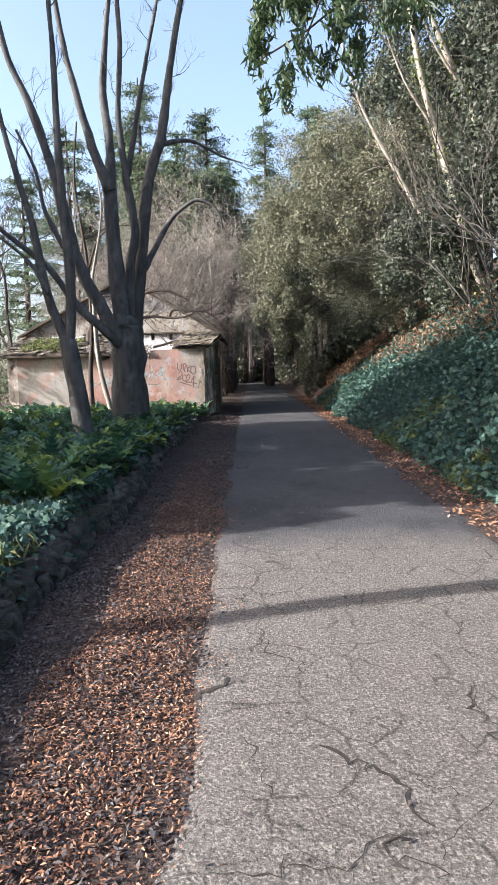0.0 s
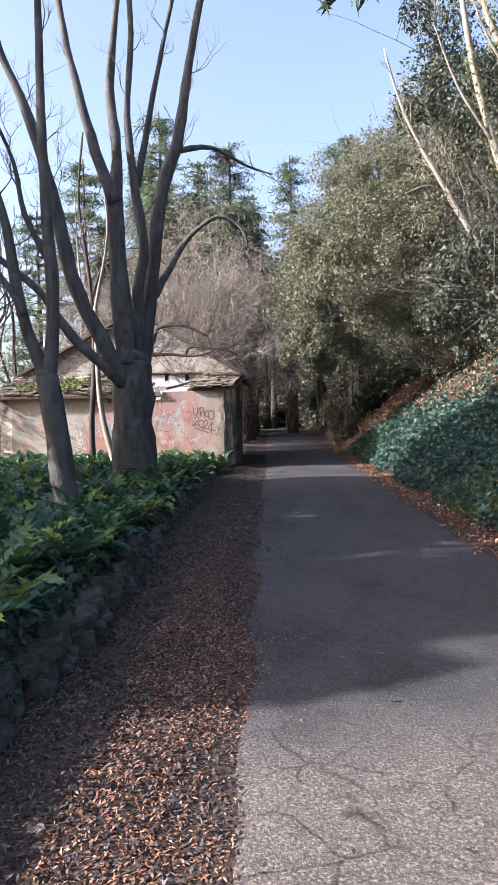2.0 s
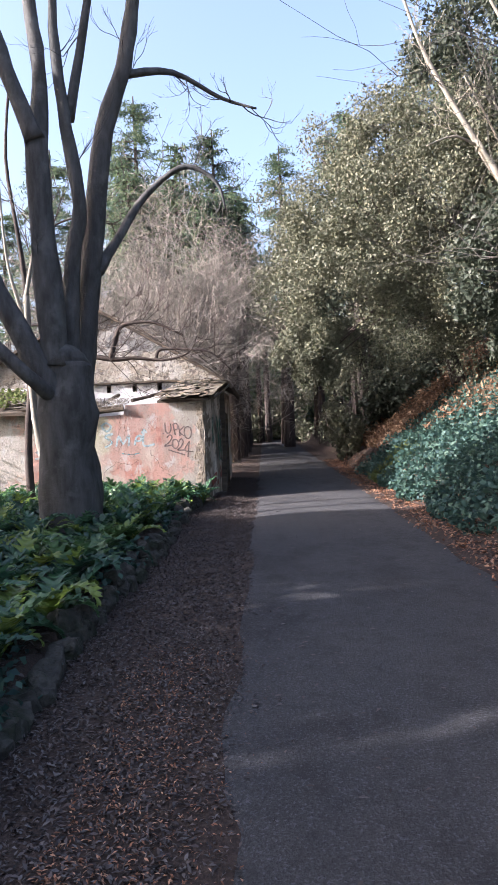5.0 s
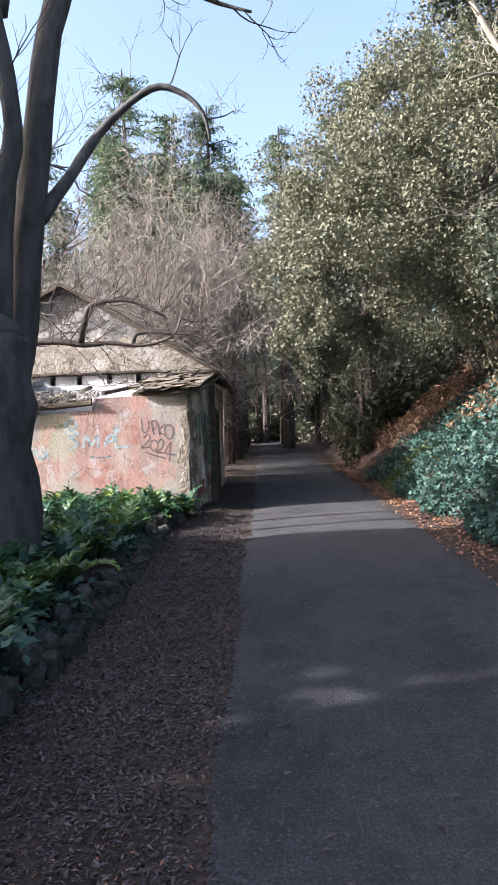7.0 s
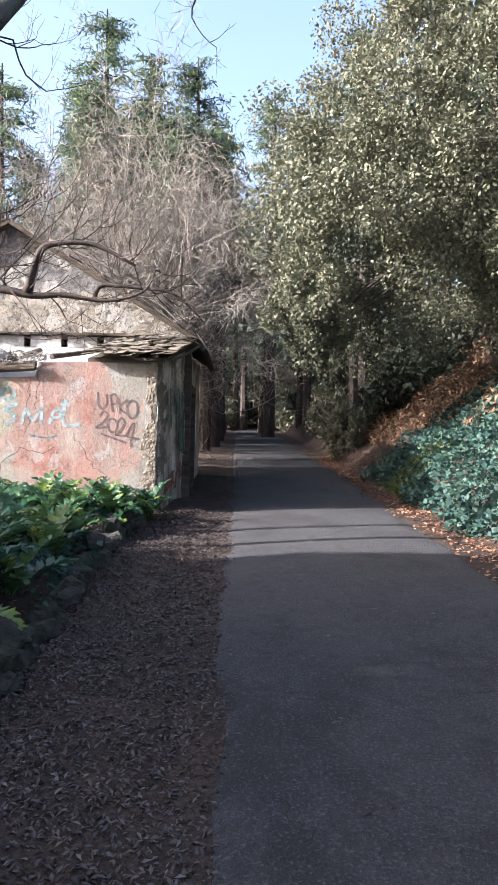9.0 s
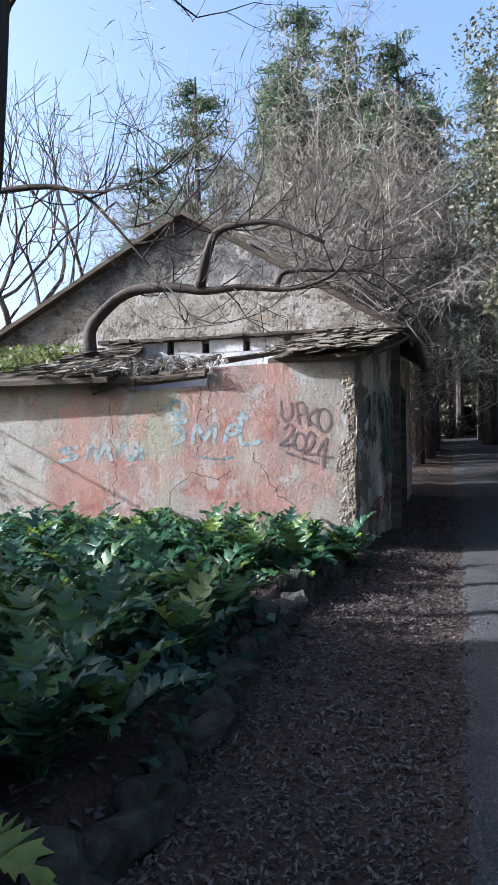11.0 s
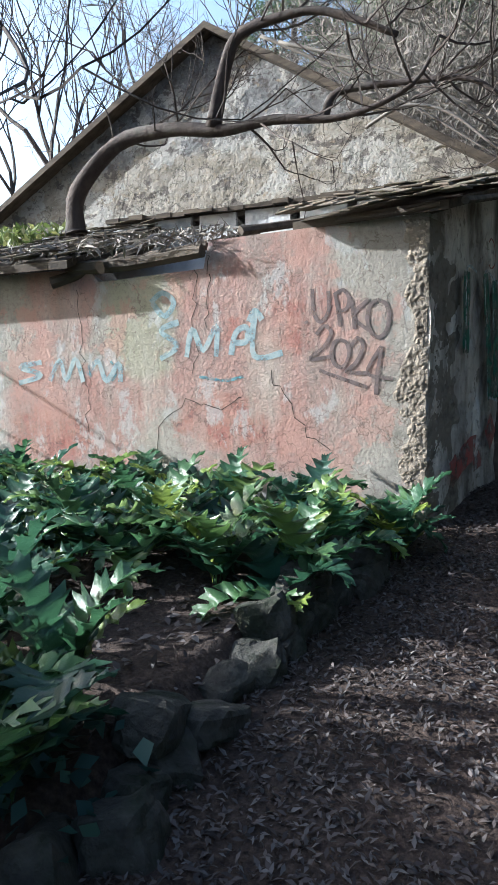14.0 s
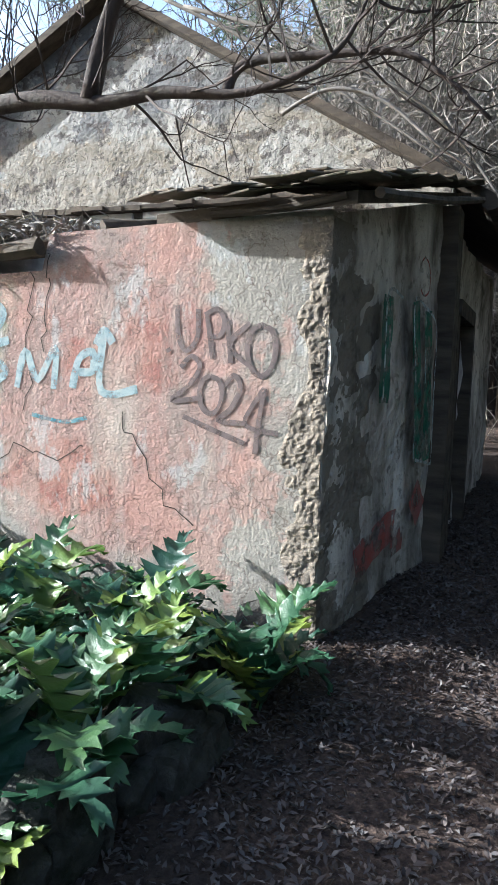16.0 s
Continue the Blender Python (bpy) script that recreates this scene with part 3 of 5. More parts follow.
# ---- large trees ----
BIG_LIMBS = [
    (0.4, 0.34, [(-2.73, 16.30, 0.20), (-2.72, 16.30, 1.68), (-2.72, 16.30, 2.58), (-2.73, 16.30, 3.08)]),
    (0.2, 0.07, [(-2.94, 16.10, 2.90), (-3.47, 16.10, 3.89), (-3.83, 16.10, 4.77), (-4.11, 16.10, 6.06), (-4.40, 16.10, 7.14), (-4.72, 16.10, 8.09), (-5.13, 16.10, 9.04), (-5.41, 16.10, 10.50)]),
    (0.12, 0.04, [(-3.09, 15.80, 2.88), (-3.78, 15.80, 3.58), (-4.36, 15.80, 4.39), (-5.15, 15.80, 5.04), (-5.78, 15.80, 5.68)]),
    (0.22, 0.15, [(-2.81, 16.20, 2.91), (-2.94, 16.20, 4.67), (-2.99, 16.20, 6.18)]),
    (0.13, 0.04, [(-2.97, 16.10, 6.05), (-3.33, 16.10, 7.01), (-3.63, 16.10, 8.17), (-3.87, 16.10, 9.22), (-4.05, 16.10, 10.57)]),
    (0.13, 0.04, [(-3.05, 16.50, 6.17), (-3.01, 16.50, 7.26), (-3.12, 16.50, 8.35), (-3.03, 16.50, 9.42), (-2.83, 16.50, 10.90)]),
    (0.16, 0.04, [(-2.72, 16.50, 3.27), (-2.64, 16.50, 4.50), (-2.51, 16.50, 5.28), (-2.65, 16.50, 6.38), (-2.79, 16.50, 7.80), (-2.70, 16.50, 9.41), (-2.73, 16.50, 10.79)]),
    (0.08, 0.03, [(-2.64, 16.60, 6.53), (-2.39, 16.60, 7.84), (-2.05, 16.60, 9.45), (-1.81, 16.60, 10.51)]),
    (0.22, 0.05, [(-2.68, 16.90, 2.97), (-2.47, 16.90, 4.70), (-2.20, 16.90, 6.51), (-1.90, 16.90, 7.40), (-1.71, 16.90, 8.51), (-1.52, 16.90, 9.60), (-1.21, 16.90, 11.01)]),
    (0.065, 0.015, [(-1.92, 16.90, 7.29), (-1.24, 17.30, 7.51), (-0.54, 17.60, 7.24), (-0.00, 17.60, 7.05)]),
    (0.085, 0.015, [(-2.39, 16.90, 4.46), (-2.11, 17.30, 5.12), (-1.77, 17.60, 5.78), (-1.22, 17.60, 6.19), (-0.86, 17.60, 6.12), (-0.62, 17.60, 5.88), (-0.54, 17.60, 5.53)]),
]
SLIM_LIMBS = [
    (0.17, 0.14, [(-2.75, 12.05, 0.15), (-2.92, 12.05, 1.68), (-3.04, 12.05, 2.46)]),
    (0.11, 0.04, [(-3.05, 12.05, 2.43), (-3.34, 12.05, 3.25), (-3.54, 12.05, 4.41), (-3.75, 12.05, 5.17), (-4.02, 12.05, 6.31)]),
    (0.12, 0.03, [(-3.01, 12.05, 2.43), (-2.94, 12.05, 3.40), (-3.02, 12.05, 4.78), (-3.06, 12.05, 5.91), (-3.07, 12.05, 7.03), (-3.11, 12.05, 8.13)]),
    (0.05, 0.015, [(-3.26, 11.85, 3.22), (-3.57, 11.85, 3.75), (-4.02, 11.85, 4.14)]),
    (0.05, 0.02, [(-3.00, 12.25, 3.91), (-3.36, 12.25, 4.62), (-3.50, 12.25, 5.32), (-3.80, 12.25, 6.01)]),
]


def limbed_tree(name, label, limbs, mat, seed, twigs=0.4, reach=(0.25, 0.6)):
    rng = np.random.default_rng(seed)
    p0 = limbs[0][2][0]
    tree = empty(name, label, "tree", (p0[0], p0[1], ground_z(p0[0], p0[1])))
    so, tw = Soup(), Soup()
    for i, (r0, r1, pts) in enumerate(limbs):
        pts = list(pts)
        if i == 0:
            pts.insert(0, (pts[0][0], pts[0][1], ground_z(pts[0][0], pts[0][1]) - 0.15))
        elif len(pts) > 3 and r1 <= 0.1 and r0 > 0.1:
            a, b = Vector(pts[-2]), Vector(pts[-1])
            pts += [b + (b - a) * 0.7 + Vector((0.1, 0, 0.2)), b + (b - a) * 1.3 + Vector((-0.1, 0.1, 0.6))]
            r1 *= 0.4
        if i and (Vector(pts[0]) - Vector(limbs[0][2][-1])).length < 0.75 * min(1, limbs[0][0] * 2.6):
            low = Vector(limbs[0][2][-1]) - Vector((0, 0, limbs[0][0] * 1.5))
            pts.insert(0, tuple(low * 0.75 + Vector(pts[0]) * 0.25))
        line = smooth_line(pts, 4)
        if i == 0:
            so.tube([line[-1] - Vector((0, 0, 0.05)), line[-1] + Vector((0, 0, r1 * 0.45)), line[-1] + Vector((0.02, 0, r1 * 0.75))], r1 * 0.97, r1 * 0.35, 14, 0.3, 1.6)
        so.tube(line, r0 * (1.12 if i == 0 else 1), r1, 14 if i == 0 else 10, 0.3, 0.8)
        if twigs and i:
            for k in range(len(line) // 3, len(line)):
                if rng.random() < twigs:
                    d = (line[k] - line[k - 1]).normalized()
                    grow(tw, line[k], (d + Vector(rng.normal(size=3)) * 0.8).normalized(), rng.uniform(*reach), 0.011, 3, rng, 0.5, 0.7, 0.12, 4)
    part("trunk", so.mesh("trunk", mat, True), tree)
    if tw.v:
        tagged(part("twigs", tw.mesh("twigs", mat), tree), kind="stuff")
    return tree


limbed_tree("bare_tree", "big bare grey-barked tree with many upright limbs in the bed", BIG_LIMBS, "bark", 1)
limbed_tree("bare_tree", "slim forked bare grey tree standing in the leafy bed", SLIM_LIMBS, "bark", 2)
limbed_tree("bare_tree", "dark slim bare tree with a long arching branch", [
    (0.085, 0.02, [(-4.25, 19.3, 0.9), (-4.28, 19.3, 2.0), (-4.2, 19.3, 3.25), (-4.21, 19.3, 4.5), (-4.3, 19.3, 5.6), (-4.5, 19.3, 7.2), (-4.4, 19.4, 8.8)]),
    (0.03, 0.008, [(-4.2, 19.3, 4.19), (-3.62, 19.3, 4.18), (-3.29, 19.3, 4.07), (-3.06, 19.3, 3.86), (-2.68, 19.3, 3.42)]),
    (0.03, 0.008, [(-4.22, 19.3, 4.9), (-3.9, 19.2, 5.7), (-3.3, 19.1, 6.0), (-2.6, 19.1, 5.9)])], "darkbark", 3, 0.8, (0.4, 0.9))
limbed_tree("bare_tree", "thin pale bare sapling beside the house", [
    (0.07, 0.05, [(-3.6, 18.5, 1.1), (-3.88, 18.5, 2.48), (-3.96, 18.5, 4.54)]), (0.05, 0.015, [(-3.96, 18.5, 4.54), (-3.66, 18.5, 6.18), (-3.76, 18.5, 7.43)]),
    (0.04, 0.01, [(-3.94, 18.5, 3.9), (-4.3, 18.6, 5.2), (-4.4, 18.6, 7.0)])], "palebark", 4)
limbed_tree("fallen_branch_tree", "dark bare tree arching across the broken roof", [
    (0.09, 0.07, [(-5.05, 22.6, 1.2), (-5.03, 22.6, 2.4), (-5.01, 22.6, 3.34)]),
    (0.12, 0.02, [(-5.01, 22.6, 3.3), (-4.95, 22.6, 3.63), (-4.49, 22.6, 4.0), (-3.93, 22.6, 4.06), (-3.37, 22.6, 3.97), (-2.86, 22.6, 3.98), (-2.23, 22.6, 3.91)]),
    (0.07, 0.025, [(-3.45, 22.6, 4.0), (-3.32, 22.6, 4.48), (-3.17, 22.6, 4.72), (-2.77, 22.6, 4.78), (-2.39, 22.6, 4.74), (-1.81, 22.6, 4.45)]),
    (0.04, 0.012, [(-2.45, 22.7, 3.95), (-2.35, 22.8, 4.18), (-1.8, 22.8, 4.16), (-1.37, 22.8, 4.12), (-1.12, 22.8, 3.99), (-0.78, 22.8, 3.66)])], "darkbark", 5, 0.85, (0.3, 0.75))


def leafy(name, label, spots, n, size, mat, seed, trunks=(), aspect=1.9, category="tree", droop=0.25, lumps=26, lump=0.28, bark="darkbark"):
    """A crown of many small leaves on limbs. spots: (centre, radii, share)."""
    rng = np.random.default_rng(seed)
    x, y = (trunks[0][2][0][0], trunks[0][2][0][1]) if trunks else (spots[0][0][0], spots[0][0][1])
    tree = empty(name, label, category, (x, y, ground_z(x, y)))
    pts = np.concatenate([clump_points(c, r, int(n * w), rng, lumps, lump) for c, r, w in spots])
    part("leaves", leaf_mesh("leaves", pts, size, mat, rng, aspect, droop), tree)
    so = Soup()
    for r0, r1, line in trunks:
        so.tube(smooth_line(line, 4), r0, r1, 8, 0.2)
        q = Vector(line[-1])
        for c, r, w in spots:
            for k in range(4):
                d = rng.normal(size=3)
                d /= np.linalg.norm(d)
                e = Vector(np.array(c) + d * np.array(r) * 0.8)
                m = (q + e) / 2 + Vector(rng.normal(size=3)) * 0.2
                so.tube(smooth_line([q, m, e], 3), r1 * 0.32, 0.01, 5)
    if so.v:
        part("limbs", so.mesh("limbs", bark, True), tree)
    return tree


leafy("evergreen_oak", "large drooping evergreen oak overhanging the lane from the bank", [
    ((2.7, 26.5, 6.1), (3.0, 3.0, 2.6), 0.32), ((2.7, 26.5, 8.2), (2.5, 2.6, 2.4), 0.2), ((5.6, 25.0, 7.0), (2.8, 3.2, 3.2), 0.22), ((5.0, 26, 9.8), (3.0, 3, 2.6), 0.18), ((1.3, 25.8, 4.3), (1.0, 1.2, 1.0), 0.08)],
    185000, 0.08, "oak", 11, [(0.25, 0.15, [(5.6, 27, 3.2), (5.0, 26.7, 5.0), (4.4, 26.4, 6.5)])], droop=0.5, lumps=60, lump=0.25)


def outcrop(xr, yr, n, rng, keep=None, lift=0.2, base=None):
    """Points strewn over the land, in drifts."""
    out = []
    while len(out) < n:
        x, y = rng.uniform(*xr), rng.uniform(*yr)
        if keep and not keep(x, y, rng):
            continue
        out.append((x, y, (base or ground_z)(x, y) + rng.uniform(0.01, lift) * (0.4 + 0.9 * abs(noise.noise((x * 1.6, y * 1.6, 7))))))
    return out


def stuff(name, me, label, category):
    return tagged(new(name, me), label, category, kind="stuff")


rng = np.random.default_rng(20)
# ---- bank on the far side of the lane ----
def on_bank(x, y, r):
    edge = 2.5 + 0.25 * noise.noise((0, y * 0.8, 4))
    return x > edge + 0.1 and r.random() < 0.85 + 0.6 * noise.noise((x * 0.7, y * 0.7, 12)) + (0.5 if y < 20 else 0)


stuff("ivy", leaf_mesh("ivy", outcrop((2.45, 7.5), (4, 27), 88000, rng, on_bank, 0.46), 0.09, "ivy", rng, 1.25, 0.2, 0.35), "dark green ivy covering the steep bank", "ivy")
stuff("dry_fern", leaf_mesh("dry_fern", outcrop((3.3, 8), (13, 36), 22000, rng, lambda x, y, r: x > 5.6 - 0.13 * (y - 13) + 0.5 * noise.noise((x, y, 2)) and x > 2.9, 0.5), 0.16, "fern", rng, 3.5, 0.2), "brown dry ferns and brambles on the bank", "fern")
stuff("bank_grass", leaf_mesh("bank_grass", outcrop((2.6, 4.2), (8, 36), 4500, rng, lambda x, y, r: noise.noise((x * 0.6, y * 0.35, 40)) > 0.28 and x < 3.6, 0.32), 0.2, "grass", rng, 7, -0.9), "yellow-green grass tufts along the bank foot", "grass")


def shrub_mass(label, spots, n, size, mat, seed, name="evergreen_shrub", aspect=2.0, category="shrub", lumps=34, droop=0.3):
    x, y = spots[0][0][0], spots[0][0][1]
    z = ground_z(x, y)
    c = spots[0][0]
    return leafy(name, label, spots, n, size, mat, seed, [(0.12, 0.05, [(x, y, z - 0.1), (x + 0.1, y, (z + c[2]) / 2), (c[0], c[1], c[2])])], aspect, category, droop, lumps)


shrub_mass("dense evergreen thicket on the bank, its leaves toned for shade", [((7.6, 17.5, 7.0), (2.5, 3.5, 3.4), 0.3), ((7.8, 21, 8.2), (2.8, 3, 4.4), 0.35), ((5.6, 21.8, 5.4), (1.5, 2, 1.8), 0.15), ((6.2, 23.5, 11.8), (2.8, 3, 3.0), 0.25)], 70000, 0.13, "thicket", 31)
shrub_mass("tall evergreen thicket crowning the bank, its leaves toned for shade", [((8.0, 12.5, 7.0), (2.4, 3, 3.6), 0.35), ((8.0, 16, 11.0), (2.8, 3.5, 3.4), 0.35), ((7.4, 20, 13.0), (2.6, 3.2, 3.0), 0.3)], 56000, 0.13, "thicket", 32)
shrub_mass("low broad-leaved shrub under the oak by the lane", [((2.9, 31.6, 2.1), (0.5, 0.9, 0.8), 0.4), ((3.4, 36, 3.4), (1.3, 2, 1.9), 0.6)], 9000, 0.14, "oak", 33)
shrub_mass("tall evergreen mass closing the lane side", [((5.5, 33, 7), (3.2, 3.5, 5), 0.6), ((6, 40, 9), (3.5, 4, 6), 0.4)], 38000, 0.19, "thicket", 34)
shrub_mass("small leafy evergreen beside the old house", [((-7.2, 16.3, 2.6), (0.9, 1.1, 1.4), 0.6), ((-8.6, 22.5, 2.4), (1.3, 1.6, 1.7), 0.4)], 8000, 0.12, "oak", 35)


def bare_stand(name, label, stems, mat, seed, category="tree", height=(2.0, 3.0), r=0.05, depth=4, lean=(0, 0, 1), spread=0.4, lift=0.12, shrink=0.75, kids=(2, 3), fuzz=0):
    g = np.random.default_rng(seed)
    x, y = stems[0]
    tree = empty(name, label, category, (x, y, ground_z(x, y)))
    so, ends = Soup(), []
    for sx, sy in stems:
        d = Vector(lean) + Vector(g.normal(size=3)) * 0.18
        grow(so, Vector((sx, sy, ground_z(sx, sy) - 0.1)), d.normalized(), g.uniform(*height), r * g.uniform(0.7, 1.2), depth, g, spread, shrink, lift, 6, kids, ends)
    part("branches", so.mesh("branches", mat), tree)
    if fuzz:
        at = np.array([tuple(p) for p in ends])[g.integers(0, len(ends), fuzz)] + g.normal(size=(fuzz, 3)) * 0.16
        tagged(part("twigs", leaf_mesh("twigs", at, 0.42, mat, g, 38, -0.45), tree), kind="stuff")
    return tree


g2 = np.random.default_rng(50)
for k, (x, y, h) in enumerate([(-4.8, 28.6, 2.3), (-3.6, 29.5, 2.7), (-2.4, 28.5, 2.7), (-2.6, 30.2, 2.5), (-3.3, 28.8, 2.4), (-3.0, 30.8, 2.8), (-2.6, 31.8, 2.5), (-4.2, 31, 2.5)]):
    bare_stand("bare_shrub", "pale leafless many-twigged shrub behind the old house", [(x + dx, y + dy) for dx, dy in g2.uniform(-0.35, 0.35, (4, 2))], "twig", 60 + k, "shrub", (h, h + 0.5), 0.028, 4, (-0.05, -0.05, 1), 0.55, 0.05, 0.76, (3, 3), 6000)
for k, (x, y, ln) in enumerate([(4.6, 12.5, (-0.35, 0, 1)), (5.2, 14.5, (-0.3, -0.1, 1)), (5.6, 11.2, (-0.25, 0, 1)), (6.2, 16.2, (-0.3, 0, 1)), (5.0, 9.6, (-0.2, 0.1, 1)), (6.0, 19.0, (-0.4, 0, 1)), (5.6, 17.6, (-0.5, 0, 1))]):
    bare_stand("bare_sapling", "thin leafless grey-brown sapling leaning from the bank", [(x, y), (x + 0.3, y + 0.4)], "greytwig", 80 + k, "tree", (1.9, 2.6), 0.024, 4, ln, 0.5, 0.05, 0.78, (2, 3))
for k, (x, y) in enumerate([(-13.2, 29.5), (-12.2, 31), (-11, 34), (-15.5, 33), (-9.5, 36)]):
    bare_stand("bare_tree", "tall leafless dark tree against the sky", [(x, y)], "darkbark", 95 + k, "tree", (3.8, 4.6), 0.17, 5, (0, 0, 1), 0.38, 0.12, 0.74)
limbed_tree("birch_tree", "pale thin birch leaning out from the bank", [
    (0.1, 0.075, [(6.75, 21.0, 3.8), (5.9, 21.0, 5.3), (5.1, 21.0, 6.6), (4.4, 21.0, 7.8)]), (0.075, 0.025, [(4.4, 21.0, 7.8), (3.8, 21.0, 8.9), (3.3, 21.0, 10.0), (2.9, 21.0, 11.4)]),
    (0.05, 0.012, [(4.45, 21, 7.7), (3.9, 20.8, 7.85), (3.3, 20.6, 7.6)]), (0.045, 0.012, [(5.1, 21, 6.6), (4.9, 21.2, 7.9), (4.3, 21.3, 9.3)])], "palebark", 6)
IVY_TRUNKS = [[(6.9, 20.0, 3.6), (6.28, 20.0, 5.1), (5.8, 20.0, 6.8), (5.29, 20.0, 8.57), (4.8, 20.0, 10.6), (4.5, 20.1, 13.0)],
              [(7.9, 20.0, 4.2), (7.4, 20.0, 6.0), (6.9, 20.0, 7.6), (6.0, 20.0, 9.7), (5.15, 20.0, 11.7), (4.6, 20.0, 13.5)]]
for k, line in enumerate(IVY_TRUNKS):
    tree = limbed_tree("ivy_clad_tree", "pale slender trunk wrapped in ivy on the bank", [(0.15, 0.06, line), (0.05, 0.015, [line[3], (line[3][0] - 0.9, 19.7, line[3][2] + 1.2), (line[3][0] - 1.5, 19.5, line[3][2] + 2.6)])], "palebark", 7 + 20 * k, 0.6)
    gi = np.random.default_rng(330 + k)
    stem = smooth_line(line[:5], 8)
    at = np.array([tuple(stem[int(q)]) for q in gi.integers(0, len(stem), 900)]) + gi.normal(size=(900, 3)) * np.array((0.13, 0.13, 0.16))
    part("ivy", leaf_mesh("ivy", at, 0.09, "grass", gi, 1.4, 0.3), tree, "yellow-green ivy")

# hanging narrow leaves over the lane
leafy("eucalyptus", "overhanging eucalyptus sprays with narrow drooping leaves", [
    ((0.35, 7.2, 5.0), (0.33, 0.5, 0.75), 0.3), ((0.9, 7.4, 5.2), (0.4, 0.5, 0.6), 0.3), ((1.7, 7.8, 5.9), (0.8, 0.8, 0.7), 0.4)], 3800, 0.13, "euc", 12,
    [(0.09, 0.035, [(4.9, 7.4, 1.6), (4.4, 7.4, 4.0), (3.2, 7.5, 5.8), (1.6, 7.6, 6.3)])], 4.5, "tree", 1.6, 16, 0.35)


# ---- conifers and the wood at the lane's end ----
def conifer(name, label, x, y, height, seed, n=9000, width=3.0, low=0.25, size=0.24, mat="needle"):
    g = np.random.default_rng(seed)
    z = ground_z(x, y)
    tree = empty(name, label, "tree", (x, y, z))
    so = Soup()
    so.tube([(x, y, z - 0.2), (x + 0.1, y, z + height * 0.5), (x, y, z + height)], 0.02 * height, 0.03, 8, 0.1)
    pts = []
    tiers = int(height * 1.6)
    for k in range(tiers):
        f = low + (1 - low) * k / tiers
        for b in range(int(g.integers(4, 7))):
            a = g.uniform(0, 6.28)
            ln = width * (1.08 - f) ** 0.75 * g.uniform(0.5, 1.1) + 0.3
            d = Vector((math.cos(a), math.sin(a), g.uniform(-0.05, 0.3)))
            p0 = Vector((x, y, z + height * f))
            p1 = p0 + d * ln * 0.6
            p2 = p0 + Vector((d.x, d.y, d.z - 0.25)) * ln
            so.tube([p0, p1, p2], 0.035, 0.008, 3)
            m = max(3, int(n / tiers / 5 * (0.4 + ln / width)))
            t = g.uniform(0.2, 1.02, m)[:, None]
            q = np.array(p0) * (1 - t) ** 2 + 2 * t * (1 - t) * np.array(p1) + t * t * np.array(p2)
            pts.append(q + g.normal(size=(m, 3)) * np.array((0.17, 0.17, 0.07)) * (0.5 + t))
    part("branches", so.mesh("branches", "darkbark"), tree)
    part("needles", leaf_mesh("needles", np.concatenate(pts), size, mat, g, 4.5, 0.25, 0.45), tree)
    return tree


for k, (x, y, h, w) in enumerate([(-9.7, 40, 14.8, 3.4), (-5.8, 41, 17.6, 3.6), (-2.1, 42, 16.2, 3.6), (1.4, 47, 17.2, 3.6), (-13.5, 44, 13.5, 3.4), (4.5, 50, 17.5, 4), (-7.5, 47, 17, 4)]):
    conifer("conifer", "tall open blue-green conifer behind the house", x, y, h, 120 + k, 15000, w, 0.3)

woods = [conifer("wood_conifer", "straight dark-trunked conifer of the close wood", 0, 34, h, 140 + k, 2400, 1.5, 0.62, 0.3) for k, h in enumerate((10.5, 12.5, 11.5))]
rw = np.random.default_rng(9)
spots = []
while len(spots) < 135:
    x, y = (rw.uniform(-11, 13), rw.uniform(33, 62)) if len(spots) > 55 else (rw.uniform(-5.5, -0.9), rw.uniform(33.5, 52))
    if -0.7 < x < 2.7 and y < 52 or any((x - a) ** 2 + (y - b) ** 2 < 0.5 for a, b in spots) or (y < 36 and x < -6):
        continue
    spots.append((x, y))
for k, (x, y) in enumerate(spots):
    src = woods[k % 3]
    ob = src if k < 3 else copy_thing(src, Matrix())
    tagged(ob, group="conifers of the close wood")
    ob.matrix_basis = pose(x, y, ground_z(x, y), rw.uniform(-2, 2), rw.uniform(-2, 2), rw.uniform(0, 360))
und = np.concatenate([clump_points((x, y, ground_z(x, y) + 1.2), (2.4, 2.2, 1.7), 1500, rw, 16, 0.35) for x, y in [(-4, 50), (-7, 47), (-1.8, 57), (3.6, 55), (6, 48), (-10, 43), (1, 60), (-3, 63), (5, 62), (9, 52), (-8, 60), (-13, 55)]])
stuff("undergrowth", leaf_mesh("undergrowth", und, 0.3, "oak", rw, 2, 0.2), "dark undergrowth of the far wood", "undergrowth")
far = np.concatenate([clump_points((x, y, ground_z(0, 70) + h), (7, 4, 7), 4500, rw, 40, 0.3) for x, y, h in [(-26, 66, 1), (-14, 72, 2), (-5, 70, 2), (1.5, 68, 1.5), (3, 74, 7), (12, 72, 8), (22, 66, 10), (26, 52, 10), (-34, 58, 0), (1, 76, 12), (9, 76, 14)]])
low = np.concatenate([clump_points((x, y, ground_z(0, y) + 2.6), (3.2, 2.0, 3.4), 4200, rw, 40, 0.3, 0.2) for x, y in [(-12, 62), (-7.5, 61), (-3.6, 60), (0.4, 62), (3.6, 61), (7.5, 60), (-5.5, 66), (1.8, 67), (11, 58)]])
far = np.concatenate([far, low])
stuff("far_wood", leaf_mesh("far_wood", far, 0.45, "needle", rw, 2, 0.2), "distant dark evergreen woodland", "woodland")

